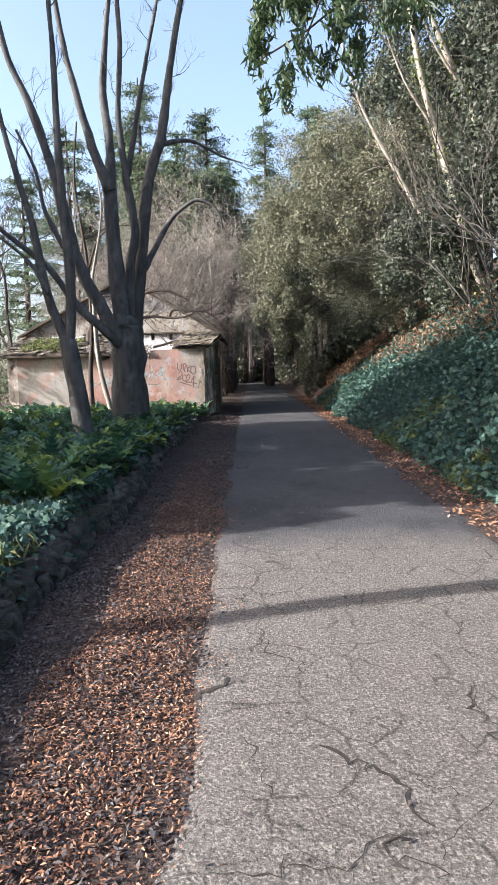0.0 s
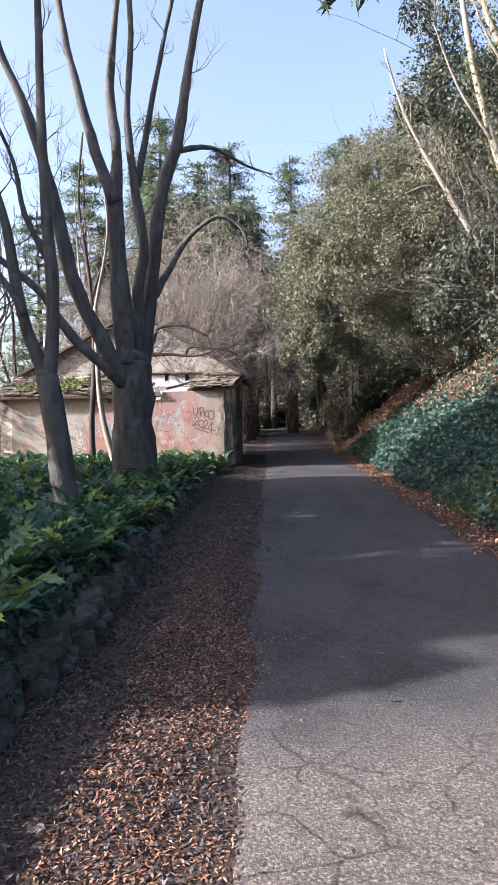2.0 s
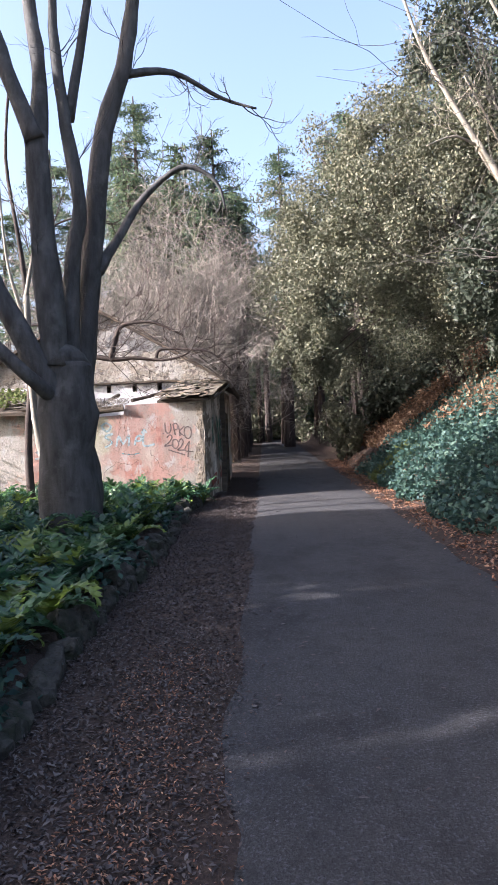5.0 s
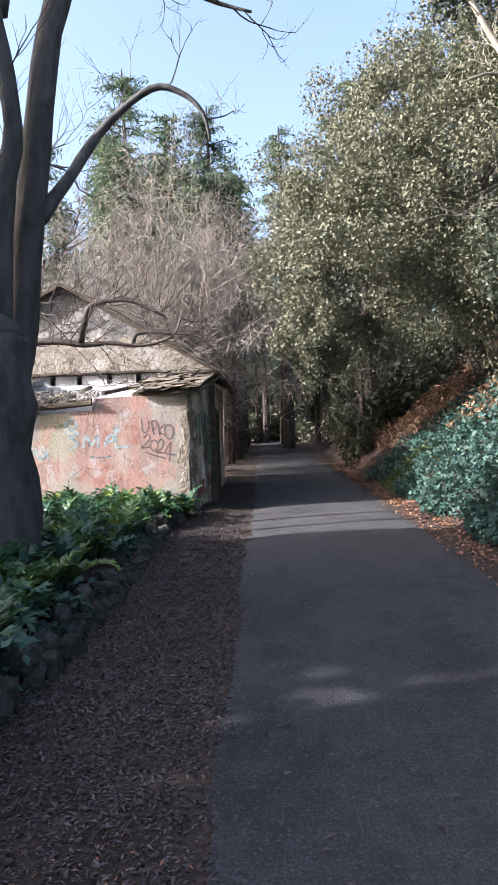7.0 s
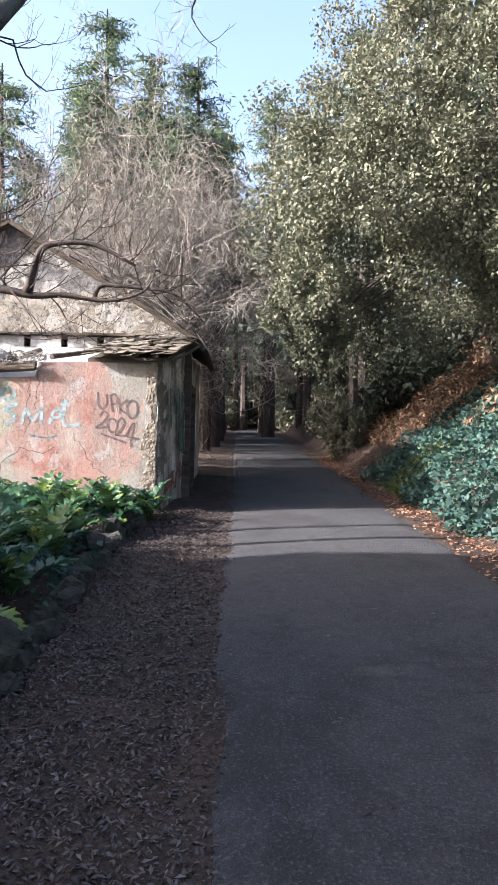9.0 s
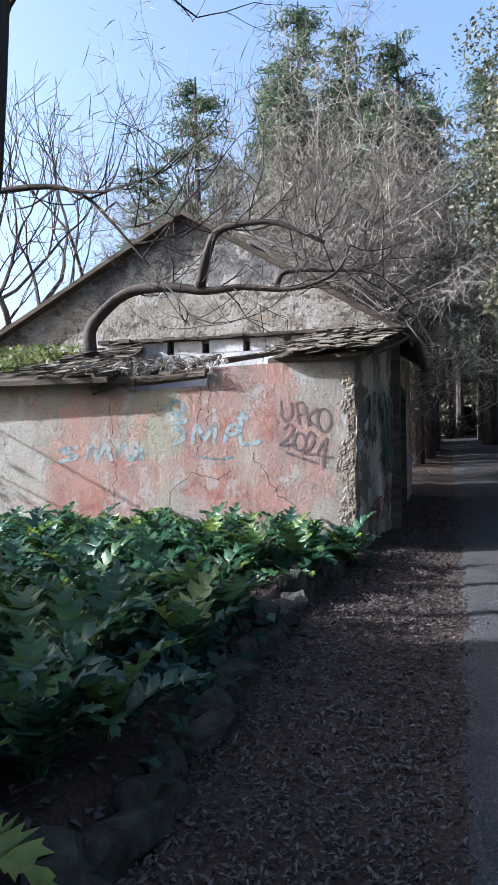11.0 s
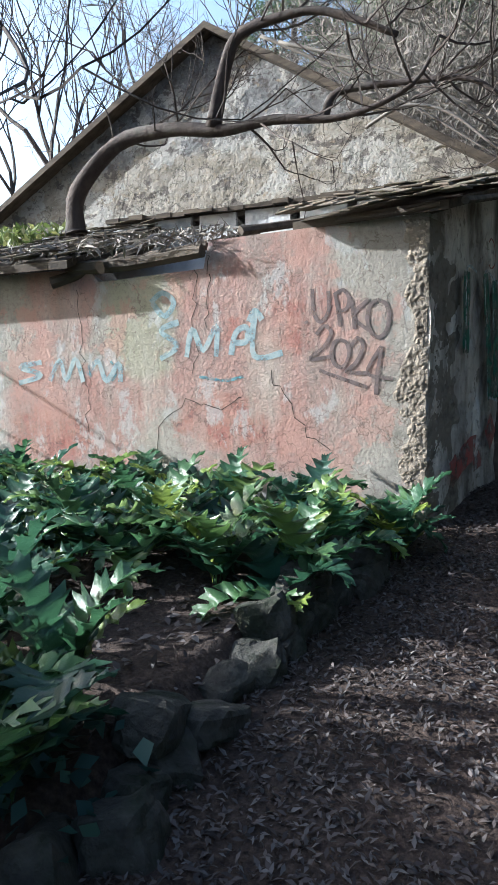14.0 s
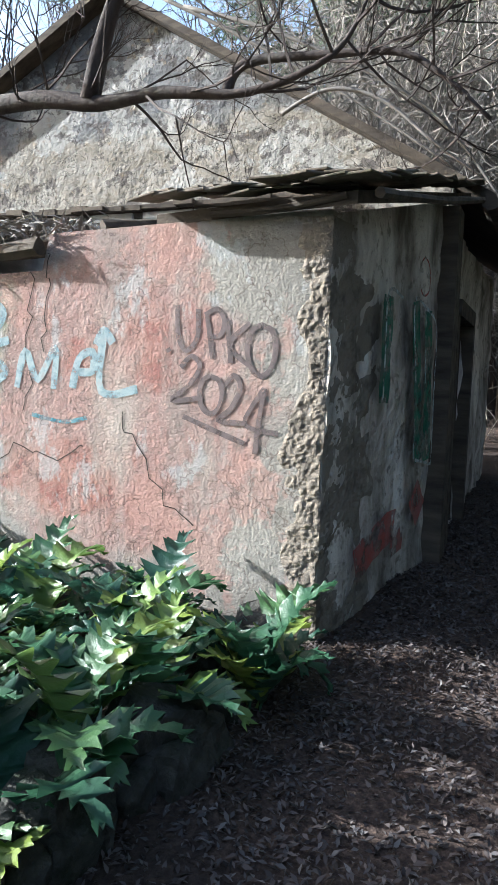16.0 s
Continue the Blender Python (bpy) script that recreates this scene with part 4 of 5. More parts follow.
# ---- unseen trees and hedge added on the sunny hand to shade the lane ----
for k, (x, y, h, w) in enumerate([(-10, 5.5, 8.6, 1.8), (-11.4, 7.4, 13.0, 2.4), (-10.2, 10.2, 13.5, 2.5), (-11.6, 12.6, 12.5, 2.4), (-9.6, 13.6, 9.5, 1.8), (-10.8, 14.7, 8.5, 1.4)]):
    z = ground_z(x, y)
    leafy("evergreen_tree", "unseen dense evergreen added to shade the lane", [((x, y, z + h * 0.62), (w, w, h * 0.38), 0.94), ((x + 0.4, y + 0.3, z + h * 0.25), (w * 0.9, w * 0.9, h * 0.26), 0.06)], 13000, 0.26, "oak", 160 + k, [(0.18, 0.09, [(x, y, z - 0.1), (x, y, z + h * 0.3), (x, y, z + h * 0.6)])])
# Hedge added out of view, its height set by the verge's shadow edge.
shrub_mass("unseen low evergreen hedge added to shade the verge", [((-4.6, 0.7, 0.85), (0.7, 1.7, 1.05), 0.4), ((-4.5, 3.4, 0.7), (0.6, 1.2, 0.75), 0.4), ((-4.3, -1.8, 0.5), (0.7, 1.6, 0.9), 0.2)], 15000, 0.12, "oak", 170)
# Trunk added out of view for the narrow bar of shadow on the asphalt.
limbed_tree("bare_tree", "unseen straight bare grey tree added to cast a shadow over the lane", [(0.15, 0.1, [(-6.2, 2.85, 0.1), (-6.2, 2.85, 2.5), (-6.15, 2.8, 5.2)]), (0.08, 0.03, [(-6.15, 2.8, 5.2), (-6.5, 2.6, 7.5)]), (0.07, 0.03, [(-6.15, 2.8, 5.0), (-5.7, 3.0, 7.0)])], "bark", 8)

# ---- leaf litter ----
def verge(x, y, r):
    e = -0.4 + 0.14 * noise.noise((0, y * 1.1, 30)) + 0.1 * noise.noise((3, y * 6, 30))
    return x < e + 0.65 * r.random() ** 2.5


stuff("leaf_litter", leaf_mesh("leaf_litter", outcrop((-1.56, 0.0), (1.0, 27), 78000, rng, verge, 0.03, lambda x, y: max(ground_z(x, y), road_z(x, y) - 0.02)), 0.032, "litter", rng, 2.8, 0, 0.6), "dry brown leaves strewn along the verge", "leaf litter")
# Chaff in a warm tone, confined to the sunlit strip so its colour carries sunlight.
stuff("leaf_litter", leaf_mesh("leaf_litter", outcrop((-1.35, 0.1), (1.0, 12), 26000, rng, lambda x, y, r: x < -0.42 + 0.3 * noise.noise((1, y * 1.1, 8)) + 0.45 * r.random() ** 3 - 0.03 * max(0, y - 5) and r.random() < 1.2 - y / 11 and x > -1.02 + 0.25 * noise.noise((5, y, 8)), 0.035, lambda x, y: max(ground_z(x, y), road_z(x, y) - 0.02)), 0.022, "warm", rng, 2.8, 0, 0.6), "reddish-brown chaff of leaves by the asphalt, warm tint laid where sun falls", "leaf litter")
stuff("leaf_litter", leaf_mesh("leaf_litter", outcrop((-6, -1.6), (3, 21.5), 16000, rng, None, 0.05), 0.055, "litter", rng, 2.2, 0, 0.7), "dry leaves lying in the bed", "leaf litter")
stuff("leaf_litter", leaf_mesh("leaf_litter", outcrop((1.9, 3.1), (5, 34), 8000, rng, lambda x, y, r: x > 2.28 - 0.3 * r.random() ** 2 + 0.2 * noise.noise((1, y * 1.2, 3)), 0.04, lambda x, y: max(ground_z(x, y), road_z(min(x, 2.4), y))), 0.06, "warm", rng, 2.2, 0, 0.7), "dry leaves gathered along the bank foot", "leaf litter")
stuff("scattered_leaves", leaf_mesh("scattered_leaves", outcrop((-0.4, 2.4), (1.5, 30), 700, rng, lambda x, y, r: r.random() < 0.25 + max(0, 0.9 - abs(x - 0.1)), 0.01, lambda x, y: road_z(x, y) + 0.006), 0.045, "litter", rng, 2.4, 0, 0.95), "single dry leaves lying on the asphalt", "leaf litter")

# ---- acanthus bed ----
def acanthus_leaf(seed, bend):
    g = np.random.default_rng(seed)
    so = Soup()
    rows = 50
    ang, p = radians(66), Vector((0, 0, 0))
    v = []
    for i in range(rows):
        t = i / (rows - 1)
        w = 0.23 * math.sin(math.pi * min(1, 0.1 + 0.9 * t) ** 0.8) + 0.006
        lobe = (0.4, 0.75, 1.0, 0.85, 1.2, 0.95, 0.65)[i % 7] * g.uniform(0.88, 1.14)
        if t < 0.14:
            w, lobe = 0.012, 1
        wl = w * lobe
        fwd = (-0.01, 0.03, 0.06, 0.04, 0.085, 0.03, -0.005)[i % 7]
        d = Vector((math.cos(ang), 0, math.sin(ang)))
        nrm = Vector((-d.z, 0, d.x))
        for s in (-1, 0, 1):
            wave = (0.012 * g.normal() + 0.03 * math.sin(i * 0.9) * wl / 0.19) * abs(s)
            v.append(p + Vector((0, s * wl, 0)) + d * fwd * abs(s) + nrm * (0.3 * wl * abs(s) + wave))
        p = p + d * (1.0 / rows)
        ang -= bend / rows * (0.4 + 1.2 * t)
    f = [(i * 3 + k, i * 3 + k + 1, (i + 1) * 3 + k + 1, (i + 1) * 3 + k) for i in range(rows - 1) for k in range(2)]
    so.add(v, f)
    return so.mesh("leaf", "acanthus", True)


leaf_kinds = [acanthus_leaf(200 + k, b) for k, b in enumerate((1.4, 1.9, 1.1, 2.3))]


def acanthus(seed, leaves):
    g = np.random.default_rng(seed)
    plant = empty("acanthus", "acanthus with broad glossy deep-cut green leaves in the bed", "plant", group="acanthus in the bed")
    for k in range(leaves):
        ob = new("leaf", leaf_kinds[int(g.integers(0, 4))])
        ob.parent = plant
        s = g.uniform(0.36, 0.68)
        ob.matrix_basis = pose(0, 0, 0, 0, g.uniform(-28, 22), 360 * k / leaves + g.uniform(-22, 22)) @ Matrix.Translation((0.03, 0, 0)) @ Matrix.Diagonal((s, s * g.uniform(0.85, 1.1), s, 1))
    return plant


plants = [acanthus(300 + k, n) for k, n in enumerate((9, 8, 9, 9))]
ga = np.random.default_rng(77)
places = []
for _ in range(6000):
    if len(places) >= 218:
        break
    y = ga.uniform(6.5, 20.0) if ga.random() < 0.64 else ga.uniform(19.8, 21.35)
    x = -1.72 - abs(ga.normal()) * 1.7 if y < 19.7 else ga.uniform(-6.6, -1.2)
    if x < -6.8 or any((x - a) ** 2 + (y - b) ** 2 < 0.1 for a, b in places) or (-2.6 < x and 18.9 < y < 19.6) or (x + 2.6) ** 2 + (y - 16.3) ** 2 < 0.35 or (x > -1.75 and y < 19.7) or (x > -1.5 and y < 20.7):
        continue
    places.append((x, y))
for k, (x, y) in enumerate(places):
    src = plants[k % 4]
    ob = src if k < 4 else copy_thing(src, Matrix())
    ob.matrix_basis = pose(x, y, ground_z(x, y) + 0.02, 0, 0, ga.uniform(0, 360))
stuff("bed_ivy", leaf_mesh("bed_ivy", outcrop((-7, -1.48), (3.2, 21.3), 34000, rng, lambda x, y, r: r.random() < (0.5 if x < -1.75 else 0.25) + 0.9 * noise.noise((x * 0.8, y * 0.8, 21)) and not (-3.0 < x and 18.5 < y < 20.1), 0.3), 0.075, "ivy", rng, 1.5, 0.1, 0.3), "ivy and low greenery between the plants", "ivy")

stuff("bed_fringe", leaf_mesh("bed_fringe", outcrop((-2.3, -1.5), (1.0, 10.5), 9000, rng, lambda x, y, r: r.random() < 0.75 + 0.9 * noise.noise((x, y * 1.2, 51)), 0.22), 0.07, "ivy", rng, 1.6, 0.0, 0.2), "low ivy and weeds topping the bed's edge", "ivy")
stuff("bed_grass", leaf_mesh("bed_grass", outcrop((-2.6, -1.55), (1.0, 9.0), 2600, rng, lambda x, y, r: noise.noise((x, y * 0.8, 61)) > -0.05, 0.16), 0.16, "grass", rng, 8, -0.9), "pale grass tufts on the bed's edge", "grass")

# ---- stone edging ----
edging = tagged(new("stone_edging"), "low rough mossy stone edging of the bed", "edging", kind="structure")


def stone_mesh(seed):
    bm = bmesh.new()
    bmesh.ops.create_icosphere(bm, subdivisions=3, radius=0.5)
    for w in bm.verts:
        q = w.co * 1.7 + Vector((seed * 3.1, 0, 0))
        w.co *= 1 + 0.45 * noise.noise(q) + 0.28 * noise.noise(q * 2.3) + 0.2 * noise.noise(q * 5)
        w.co = Vector([math.copysign(abs(c) ** 0.65, c) for c in w.co])
    me = bpy.data.meshes.new("stone")
    bm.to_mesh(me)
    bm.free()
    me.materials.append(M["stone"])
    return me


stones = [stone_mesh(k) for k in range(7)]
gs = np.random.default_rng(4)
y = 2.6
while y < 21.2:
    ln = gs.uniform(0.14, 0.3)
    x = -1.52 + 0.05 * math.sin(y * 0.9) + gs.normal() * 0.03 + (0.05 if y > 18 else 0)
    for row in range(2 if y < 10 or gs.random() < 0.35 else 1):
        ob = new("stone", stones[int(gs.integers(0, 7))])
        ob.parent = edging
        ob.matrix_basis = pose(x - row * 0.06, y + ln / 2, -0.15 + 0.043 * y + 0.06 + 0.12 * row, gs.uniform(-20, 20), gs.uniform(-20, 20), 90 + gs.uniform(-35, 35)) @ Matrix.Diagonal((ln * 1.0, gs.uniform(0.1, 0.19), gs.uniform(0.11, 0.19), 1))
    y += ln

# ---- marks on the walls ----
TAG_DARK = [
    [(-2.15, 2.46), (-2.14, 2.30), (-2.09, 2.23), (-2.03, 2.30), (-2.03, 2.44)],
    [(-1.98, 2.41), (-1.96, 2.31), (-1.94, 2.19)],
    [(-1.99, 2.41), (-1.92, 2.44), (-1.88, 2.38), (-1.90, 2.31), (-1.96, 2.30)],
    [(-1.87, 2.39), (-1.85, 2.28), (-1.84, 2.17)],
    [(-1.74, 2.37), (-1.85, 2.26), (-1.74, 2.16)],
    [(-1.68, 2.36), (-1.62, 2.33), (-1.60, 2.24), (-1.62, 2.15), (-1.67, 2.11), (-1.72, 2.14), (-1.75, 2.23), (-1.73, 2.33), (-1.68, 2.36)],
    [(-2.12, 2.14), (-2.06, 2.20), (-2.01, 2.15), (-2.07, 2.05), (-2.17, 1.97), (-1.99, 1.99)],
    [(-1.95, 2.10), (-1.90, 2.08), (-1.88, 2.01), (-1.90, 1.94), (-1.94, 1.91), (-1.99, 1.94), (-2.01, 2.01), (-1.99, 2.08), (-1.95, 2.10)],
    [(-1.87, 2.05), (-1.82, 2.11), (-1.78, 2.05), (-1.83, 1.94), (-1.90, 1.88), (-1.74, 1.87)],
    [(-1.65, 2.05), (-1.75, 1.87), (-1.57, 1.83)],
    [(-1.65, 2.05), (-1.67, 1.92), (-1.69, 1.72)],
    [(-2.10, 1.89), (-1.93, 1.83), (-1.75, 1.77)],
    [(-2.20, 2.24), (-2.19, 2.22)],
]
TAG_BLUE = [
    [(-3.50, 2.43), (-3.39, 2.50), (-3.29, 2.42), (-3.38, 2.32), (-3.49, 2.43)],
    [(-3.25, 2.27), (-3.42, 2.21), (-3.27, 2.09), (-3.43, 1.99)],
    [(-3.19, 2.00), (-3.13, 2.21), (-3.04, 2.05), (-2.92, 2.23), (-2.93, 2.00)],
    [(-2.80, 2.01), (-2.76, 2.17), (-2.67, 2.21), (-2.67, 2.11), (-2.76, 2.10)],
    [(-2.60, 2.31), (-2.61, 2.00), (-2.38, 2.02)],
    [(-2.65, 2.25), (-2.60, 2.33), (-2.54, 2.26)],
    [(-4.64, 1.98), (-4.89, 1.94), (-4.65, 1.87), (-4.91, 1.80)],
    [(-4.56, 1.82), (-4.44, 1.99), (-4.38, 1.83), (-4.27, 2.00), (-4.20, 1.81)],
    [(-4.15, 1.87), (-4.04, 1.98), (-3.96, 1.82), (-3.83, 1.96), (-3.82, 1.81)],
]
TAG_TEAL = [
    [(-4.14, 1.98), (-4.12, 1.85)],
    [(-3.91, 1.98), (-3.86, 1.88), (-3.91, 1.82)],
    [(-3.08, 1.85), (-2.86, 1.82), (-2.70, 1.85)],
]
WALL_CRACKS = [
    [(-4.22, 2.58), (-4.18, 2.25), (-4.20, 1.93), (-4.15, 1.72), (-4.18, 1.40)],
    [(-3.10, 2.66), (-3.11, 2.31), (-3.09, 2.01), (-3.14, 1.85)],
    [(-3.51, 1.25), (-3.41, 1.51), (-3.19, 1.64), (-2.92, 1.61), (-2.70, 1.71)],
    [(-2.49, 1.88), (-2.37, 1.71), (-2.21, 1.47), (-2.02, 1.33)],
    [(-2.99, 2.76), (-2.97, 2.55), (-3.01, 2.21)],
]
SIDE_GREEN = [
    [(22.25, 2.58), (22.25, 2.28), (22.25, 1.99)],
    [(22.71, 2.60), (22.82, 2.11), (22.93, 1.62)],
    [(22.97, 2.57), (23.03, 2.11), (23.08, 1.61)],
]
SIDE_WHITE = [
    [(22.21, 2.01), (22.21, 2.30), (22.22, 2.60), (22.45, 2.59)],
    [(22.79, 1.64), (22.76, 2.10), (22.66, 2.59), (22.88, 2.58)],
    [(22.88, 2.58), (22.95, 2.11)],
    [(23.16, 1.58), (23.14, 2.11), (23.12, 2.48), (22.90, 2.58)],
    [(22.83, 1.63), (23.16, 1.58)],
]
SIDE_RED = [
    [(21.95, 1.12), (22.18, 1.20), (22.53, 1.26), (22.59, 1.08)],
    [(22.86, 1.43), (23.02, 1.26)],
]
SIDE_RING = [
    [(22.81, 2.88), (22.89, 2.85), (22.93, 2.78), (22.92, 2.69), (22.84, 2.65), (22.77, 2.67), (22.72, 2.75), (22.74, 2.83), (22.81, 2.88)],
]


def side_x(y):
    return -1.34 + 0.143 * (y - 21.6)


def strokes(name, lines, width, mat, label, side=False, lift=0.003, jag=0.0):
    for n, line in enumerate(lines):
        so = Soup()
        pts = smooth_line([(a, b, 0) for a, b in line], 5)
        pts = [p + jag * Vector((noise.noise(p * 13), noise.noise(p * 13 + Vector((5, 0, 0))), 0)) for p in pts]
        v = []
        for i, p in enumerate(pts):
            d = (pts[min(i + 1, len(pts) - 1)] - pts[max(i - 1, 0)])
            d = d.normalized() if d.length > 1e-6 else Vector((1, 0, 0))
            q = Vector((-d.y, d.x, 0)) * width / 2 * (1 + 0.25 * noise.noise((p.x * 9, p.y * 9, n)))
            for s in (-1, 1):
                a, b = p.x + s * q.x, p.y + s * q.y
                up = lift + 0.0002 * n
                v.append((side_x(a) + up * 1.0, a, b) if side else (a, 21.6 - up, b))
        so.add(v, [(2 * i, 2 * i + 1, 2 * i + 3, 2 * i + 2) for i in range(len(pts) - 1)])
        part(name, so.mesh(name, mat), house, label)


strokes("spray_tag", TAG_DARK, 0.027, "spray_dark", "dark sprayed letters reading UPKO 2024")
strokes("spray_tag", TAG_BLUE, 0.045, "spray_blue", "pale blue sprayed scrawl")
strokes("spray_tag", TAG_TEAL, 0.022, "spray_teal", "teal sprayed marks")
strokes("wall_crack", WALL_CRACKS, 0.006, "crack", "dark cracks in the plaster", lift=0.002, jag=0.06)
strokes("spray_paint", SIDE_GREEN, 0.15, "green", "green painted bars", True, 0.05)
strokes("spray_paint", SIDE_WHITE, 0.02, "spray_white", "white sprayed outlines", True, 0.06)
strokes("spray_paint", SIDE_RED, 0.2, "spray_red", "faded red patches", True, 0.05)
strokes("spray_paint", SIDE_RING, 0.014, "spray_red", "small red sprayed ring", True, 0.06)

# ---- cracks in the asphalt ----
gc = np.random.default_rng(14)
so = Soup()
def crack(x, y, ang, n, w):
    pts = []
    for i in range(n):
        pts.append((x, y))
        ang += gc.normal() * 0.15
        a2 = ang + gc.normal() * 0.75
        x, y = x + 0.05 * math.cos(a2), y + 0.05 * math.sin(a2)
    v = []
    for i, (x, y) in enumerate(pts):
        ww = w * gc.uniform(0.4, 1.3) * (0.25 if i in (0, n - 1) else 1)
        a, b = pts[max(0, i - 1)], pts[min(n - 1, i + 1)]
        d = Vector((b[0] - a[0], b[1] - a[1], 0)).normalized()
        for s in (-1, 1):
            p = (x - d.y * s * ww, y + d.x * s * ww)
            v.append((*p, road_z(*p) + 0.004))
    so.add(v, [(2 * i, 2 * i + 1, 2 * i + 3, 2 * i + 2) for i in range(n - 1)])
for k in range(60):
    crack(gc.uniform(-0.1, 1.9), gc.uniform(1.6, 5.2) if k < 46 else gc.uniform(12, 22), gc.uniform(0, 6.28), int(gc.integers(5, 16)), gc.uniform(0.0012, 0.0035))
crack(0.25, 2.9, -0.9, 18, 0.009)
crack(1.1, 3.4, -1.9, 16, 0.006)
crack(-0.2, 3.6, -1.5, 9, 0.011)
stuff("asphalt_cracks", so.mesh("asphalt_cracks", "crack"), "dark branching cracks in the worn asphalt", "crack")

# ---- scraps ----
def scrap(x, y, s, seed):
    g = np.random.default_rng(seed)
    bm = bmesh.new()
    bmesh.ops.create_icosphere(bm, subdivisions=1, radius=s)
    for w in bm.verts:
        w.co *= g.uniform(0.7, 1.2)
        w.co.z *= 0.5
    me = bpy.data.meshes.new("paper_scrap")
    bm.to_mesh(me)
    bm.free()
    me.materials.append(M["litterbit"])
    ob = tagged(new("paper_scrap", me), "crumpled white paper scrap lying at the bank foot", "litter")
    ob.location = (x, y, max(ground_z(x, y), road_z(min(x, 2.4), y)) + s * 0.3)


for k, (x, y, s) in enumerate([(2.75, 12.6, 0.07), (2.62, 20.2, 0.06), (2.55, 14.4, 0.035), (2.8, 21.5, 0.05)]):
    scrap(x, y, s, k)

# ---- roof tiles and rubble ----
def tile_mesh():
    bm = bmesh.new()
    bmesh.ops.create_cube(bm, size=1)
    for w in bm.verts:
        w.co = Vector((w.co.x * 0.17, w.co.y * 0.24, w.co.z * 0.012 + (0.006 if w.co.x > 0 else 0)))
    bmesh.ops.bevel(bm, geom=bm.edges[:], offset=0.003, segments=1, affect="EDGES")
    me = bpy.data.meshes.new("tile")
    bm.to_mesh(me)
    bm.free()
    me.materials.append(M["tile"])
    return me


tile = tile_mesh()
gt = np.random.default_rng(3)


def tiles(a, b, c, d, rows, cols, skip=0.06, rag=0.03):
    """Tiles laid on the slope with eave a-b and top d-c."""
    a, b, c, d = map(Vector, (a, b, c, d))
    for j in range(rows):
        for i in range(cols):
            if gt.random() < skip:
                continue
            u, w = (i + 0.5) / cols, (j + 0.5) / rows
            p = (a * (1 - u) + b * u) * (1 - w) + (d * (1 - u) + c * u) * w
            ex = ((b - a) * (1 - w) + (c - d) * w).normalized()
            ey = ((d - a) * (1 - u) + (c - b) * u).normalized()
            ez = ex.cross(ey)
            m = Matrix((ex, ey, ez)).transposed().to_4x4()
            ob = new("tile", tile)
            ob.parent = house
            ob.matrix_parent_inverse = Matrix.Translation(-house.location)
            ob.matrix_basis = Matrix.Translation(p + ez * (0.03 + gt.uniform(0, 0.012)) + Vector(gt.normal(size=3)) * rag) @ m @ pose(0, 0, 0, -4 + gt.normal() * 3, gt.normal() * 3, gt.normal() * 7)


tiles((-2.35, 21.5, 2.95), (-1.12, 21.4, 2.97), (-0.9, 23.6, 3.47), (-1.95, 23.6, 3.52), 14, 9, 0.08, 0.012)
tiles((-7.5, 21.3, 2.8), (-4.05, 21.35, 2.8), (-4.7, 23.7, 3.47), (-7.5, 23.7, 3.47), 8, 17, 0.1, 0.02)
tiles((-0.72, 23.55, 3.42), (-0.72, 27.6, 3.42), (-4.05, 27.6, 5.43), (-4.05, 23.55, 5.43), 13, 3, 0.05, 0.02)
tiles((-7.6, 27.6, 3.58), (-7.6, 23.55, 3.58), (-4.1, 23.55, 5.43), (-4.1, 27.6, 5.43), 13, 3, 0.05, 0.02)
# bare rubble where the plaster has fallen from the corner
so = Soup()
path = [(-1.58 + 0.24 * k / 30, 21.6, 0, -1) for k in range(30)] + [(side_x(21.6 + 0.7 * k / 34), 21.6 + 0.7 * k / 34, 0.987, -0.158) for k in range(35)]
nz = 170
for j in range(nz):
    z = 0.7 + 2.17 * j / (nz - 1)
    for k, (x, y, nx, ny) in enumerate(path):
        q = Vector((x * 1.0, y, z))
        edge = min(k / 26, (len(path) - 1 - k) / 26, 1) - 0.4 + 0.5 * noise.noise(q * 2.6) + 0.45 * noise.noise(q * 9)
        lump = 0.005 * noise.noise(q * 8) + 0.007 * noise.noise(q * 21) + 0.007 * noise.noise(q * 47)
        out = max(-0.012, min(0.006, edge * 0.05)) + lump * (1 if edge > 0 else 0.3)
        if k == 30:
            nx, ny = 0.75, -0.66
            out -= 0.03 * max(0, noise.noise((z * 4, 1, 2)))
        so.v.append((x + nx * out, y + ny * out, z))
n = len(path)
so.f = [(j * n + k, j * n + k + 1, (j + 1) * n + k + 1, (j + 1) * n + k) for j in range(nz - 1) for k in range(n - 1)]
part("bare_corner", so.mesh("bare_corner", "rubble"), house, "bare crumbling rubble corner")


# rotten beams in the gap of the roof, pier and lintel by the doorway
def beam(name, a, b, r, mat="wood"):
    so = Soup()
    so.tube(smooth_line([a, (Vector(a) + Vector(b)) / 2 + Vector((0, 0, -0.02)), b], 3), r, r * 0.85, 7, 0.35)
    return part(name, so.mesh(name, mat), house)


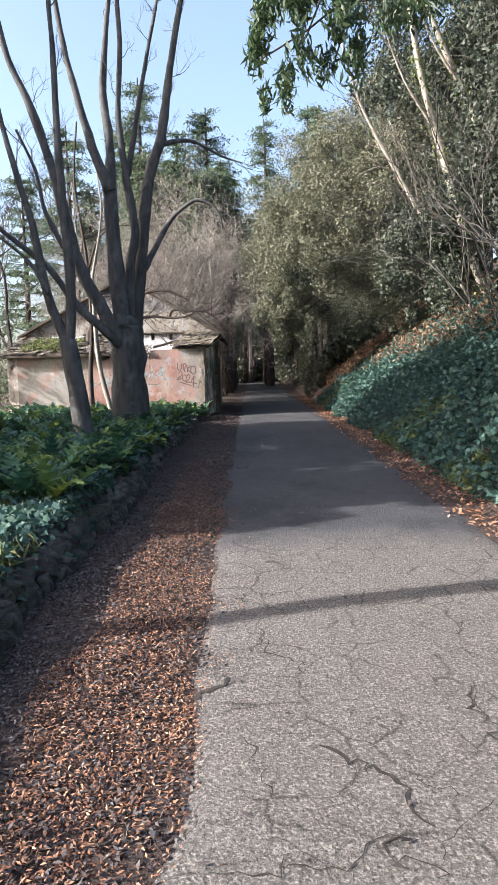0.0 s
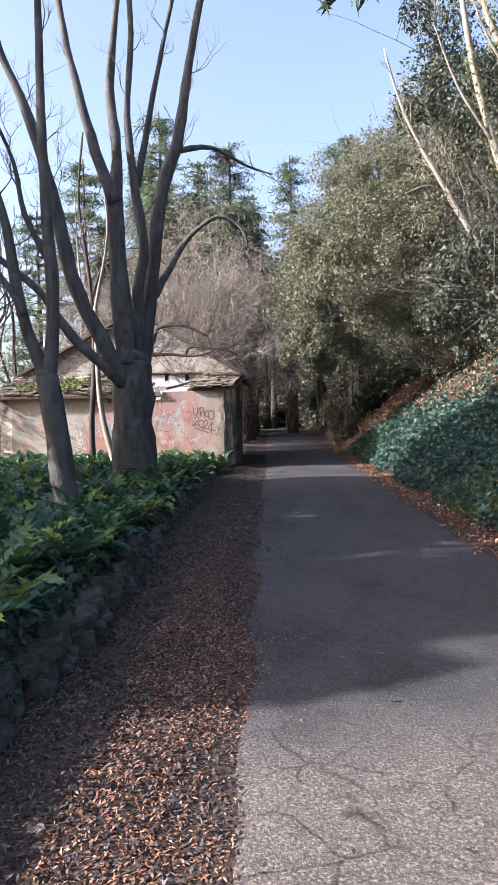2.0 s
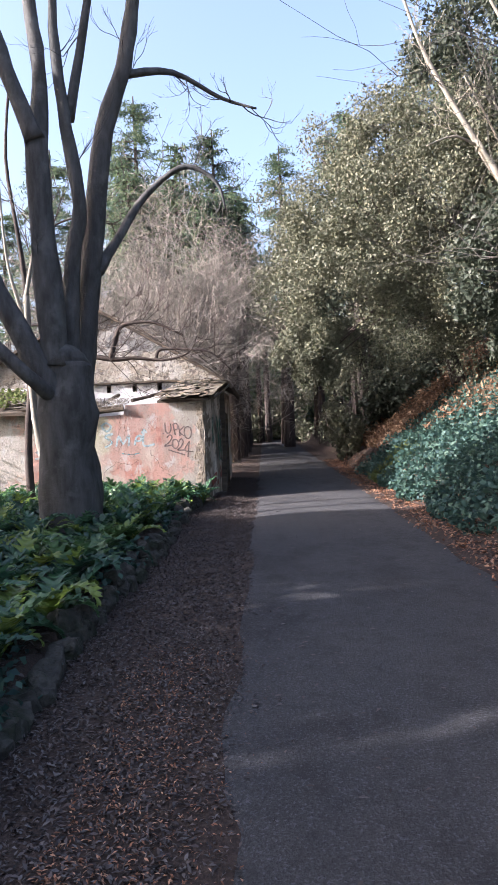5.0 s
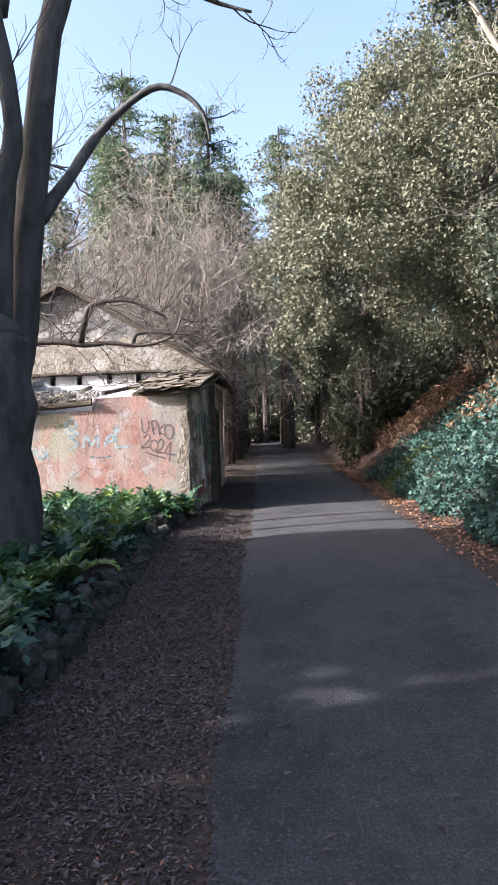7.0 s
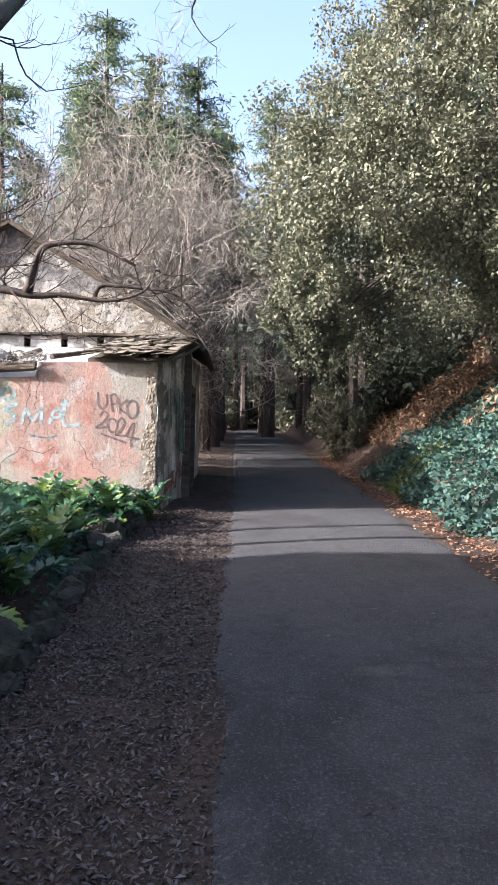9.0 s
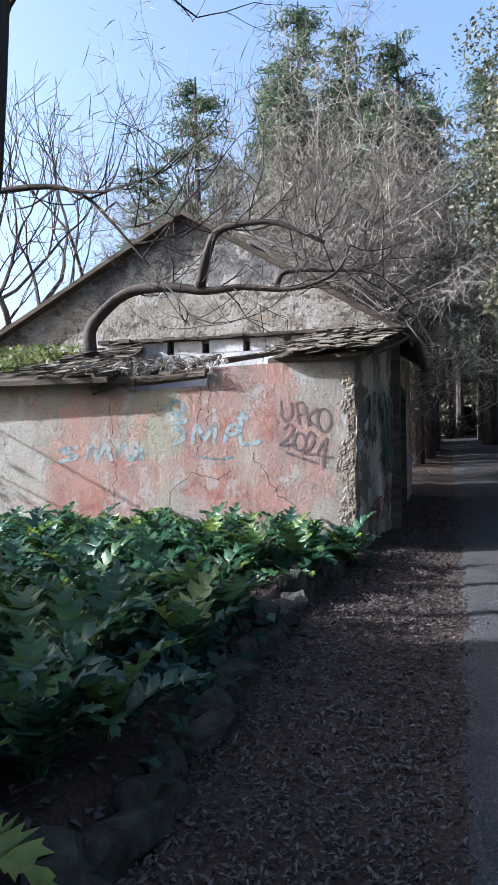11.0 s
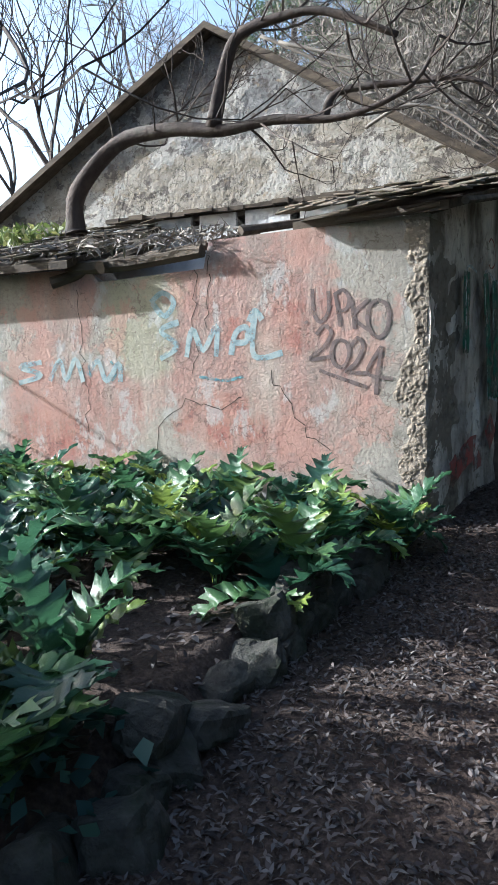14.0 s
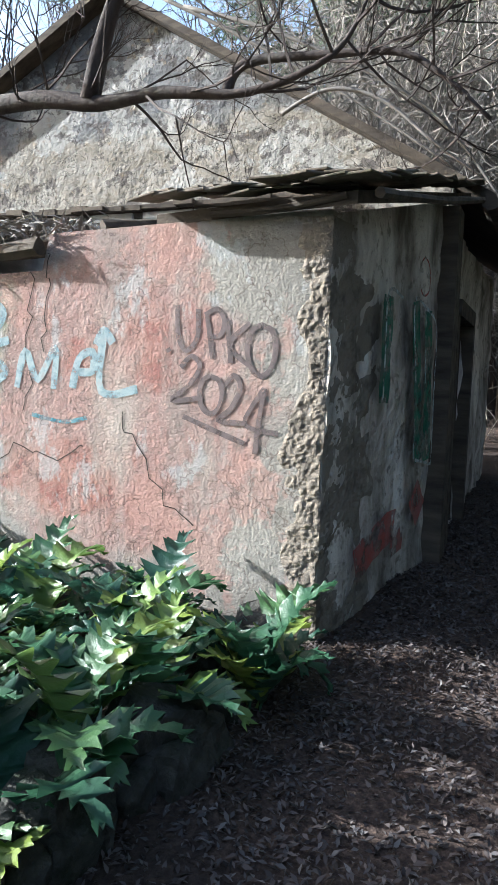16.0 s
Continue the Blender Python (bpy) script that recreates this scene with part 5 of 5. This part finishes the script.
for a, b, r in [((-4.3, 21.62, 2.74), (-3.0, 21.55, 2.78), 0.06), ((-4.1, 21.9, 2.82), (-3.05, 21.75, 2.86), 0.05), ((-4.4, 21.5, 2.62), (-3.6, 21.9, 2.95), 0.045), ((-3.9, 21.5, 2.72), (-3.5, 23.6, 3.25), 0.05),
                ((-2.9, 22.0, 2.98), (-2.0, 23.7, 3.4), 0.04), ((-1.95, 21.55, 2.9), (-1.25, 21.5, 2.93), 0.02), ((-1.1, 21.5, 2.93), (-0.85, 23.6, 3.4), 0.025), ((-0.8, 23.5, 3.36), (-0.8, 27.6, 3.36), 0.06)]:
    beam("beam", a, b, r)
so = Soup()
so.box(-1.2, -0.98, 23.3, 23.55, 0.75, 3.3)
part("pier", so.mesh("pier", "wood"), house)
so = Soup()
so.box(-1.16, -1.0, 23.74, 23.86, 0.85, 2.66)
so.box(-1.14, -0.98, 24.66, 24.76, 0.85, 2.66)
so.box(-1.16, -0.98, 23.74, 24.76, 2.62, 2.74)
part("door_frame", so.mesh("door_frame", "wood"), house)
gd = np.random.default_rng(66)
moss = [(x, y, 2.87 + (y - 21.35) * 0.28 + gd.uniform(0, 0.14)) for x, y in zip(gd.uniform(-6.9, -5.2, 600), gd.uniform(21.5, 23.0, 600))]
part("roof_weeds", leaf_mesh("roof_weeds", moss, 0.11, "grass", gd, 2.5, -0.3), house, "green weeds on the roof")
deb = [(x, y, 2.8 + (y - 21.4) * 0.25 + gd.uniform(0, 0.1)) for x, y in zip(gd.uniform(-5.0, -2.95, 700), gd.uniform(21.45, 22.2, 700))]
part("roof_debris", leaf_mesh("roof_debris", deb, 0.16, "twig", gd, 9, 0.0, 0.5), house, "dry twigs and leaves on the roof")
cane = Soup()
for pts in ([(-2.24, 23.2, 3.98), (-1.9, 23.2, 4.11), (-1.52, 23.2, 4.0), (-1.15, 23.2, 3.68), (-0.84, 23.2, 3.44)], [(-3.3, 23.3, 5.0), (-2.6, 23.3, 4.6), (-1.8, 23.3, 4.1), (-1.0, 23.2, 3.5)], [(-3.1, 23.3, 4.9), (-2.2, 23.2, 4.5), (-1.2, 23.2, 3.9), (-0.6, 23.1, 3.1)]):
    cane.tube(smooth_line(pts, 5), 0.018, 0.008, 5)
tagged(new("bare_creeper", cane.mesh("bare_creeper", "twig", True)), "pale bare creeper canes hanging over the gable", "creeper")
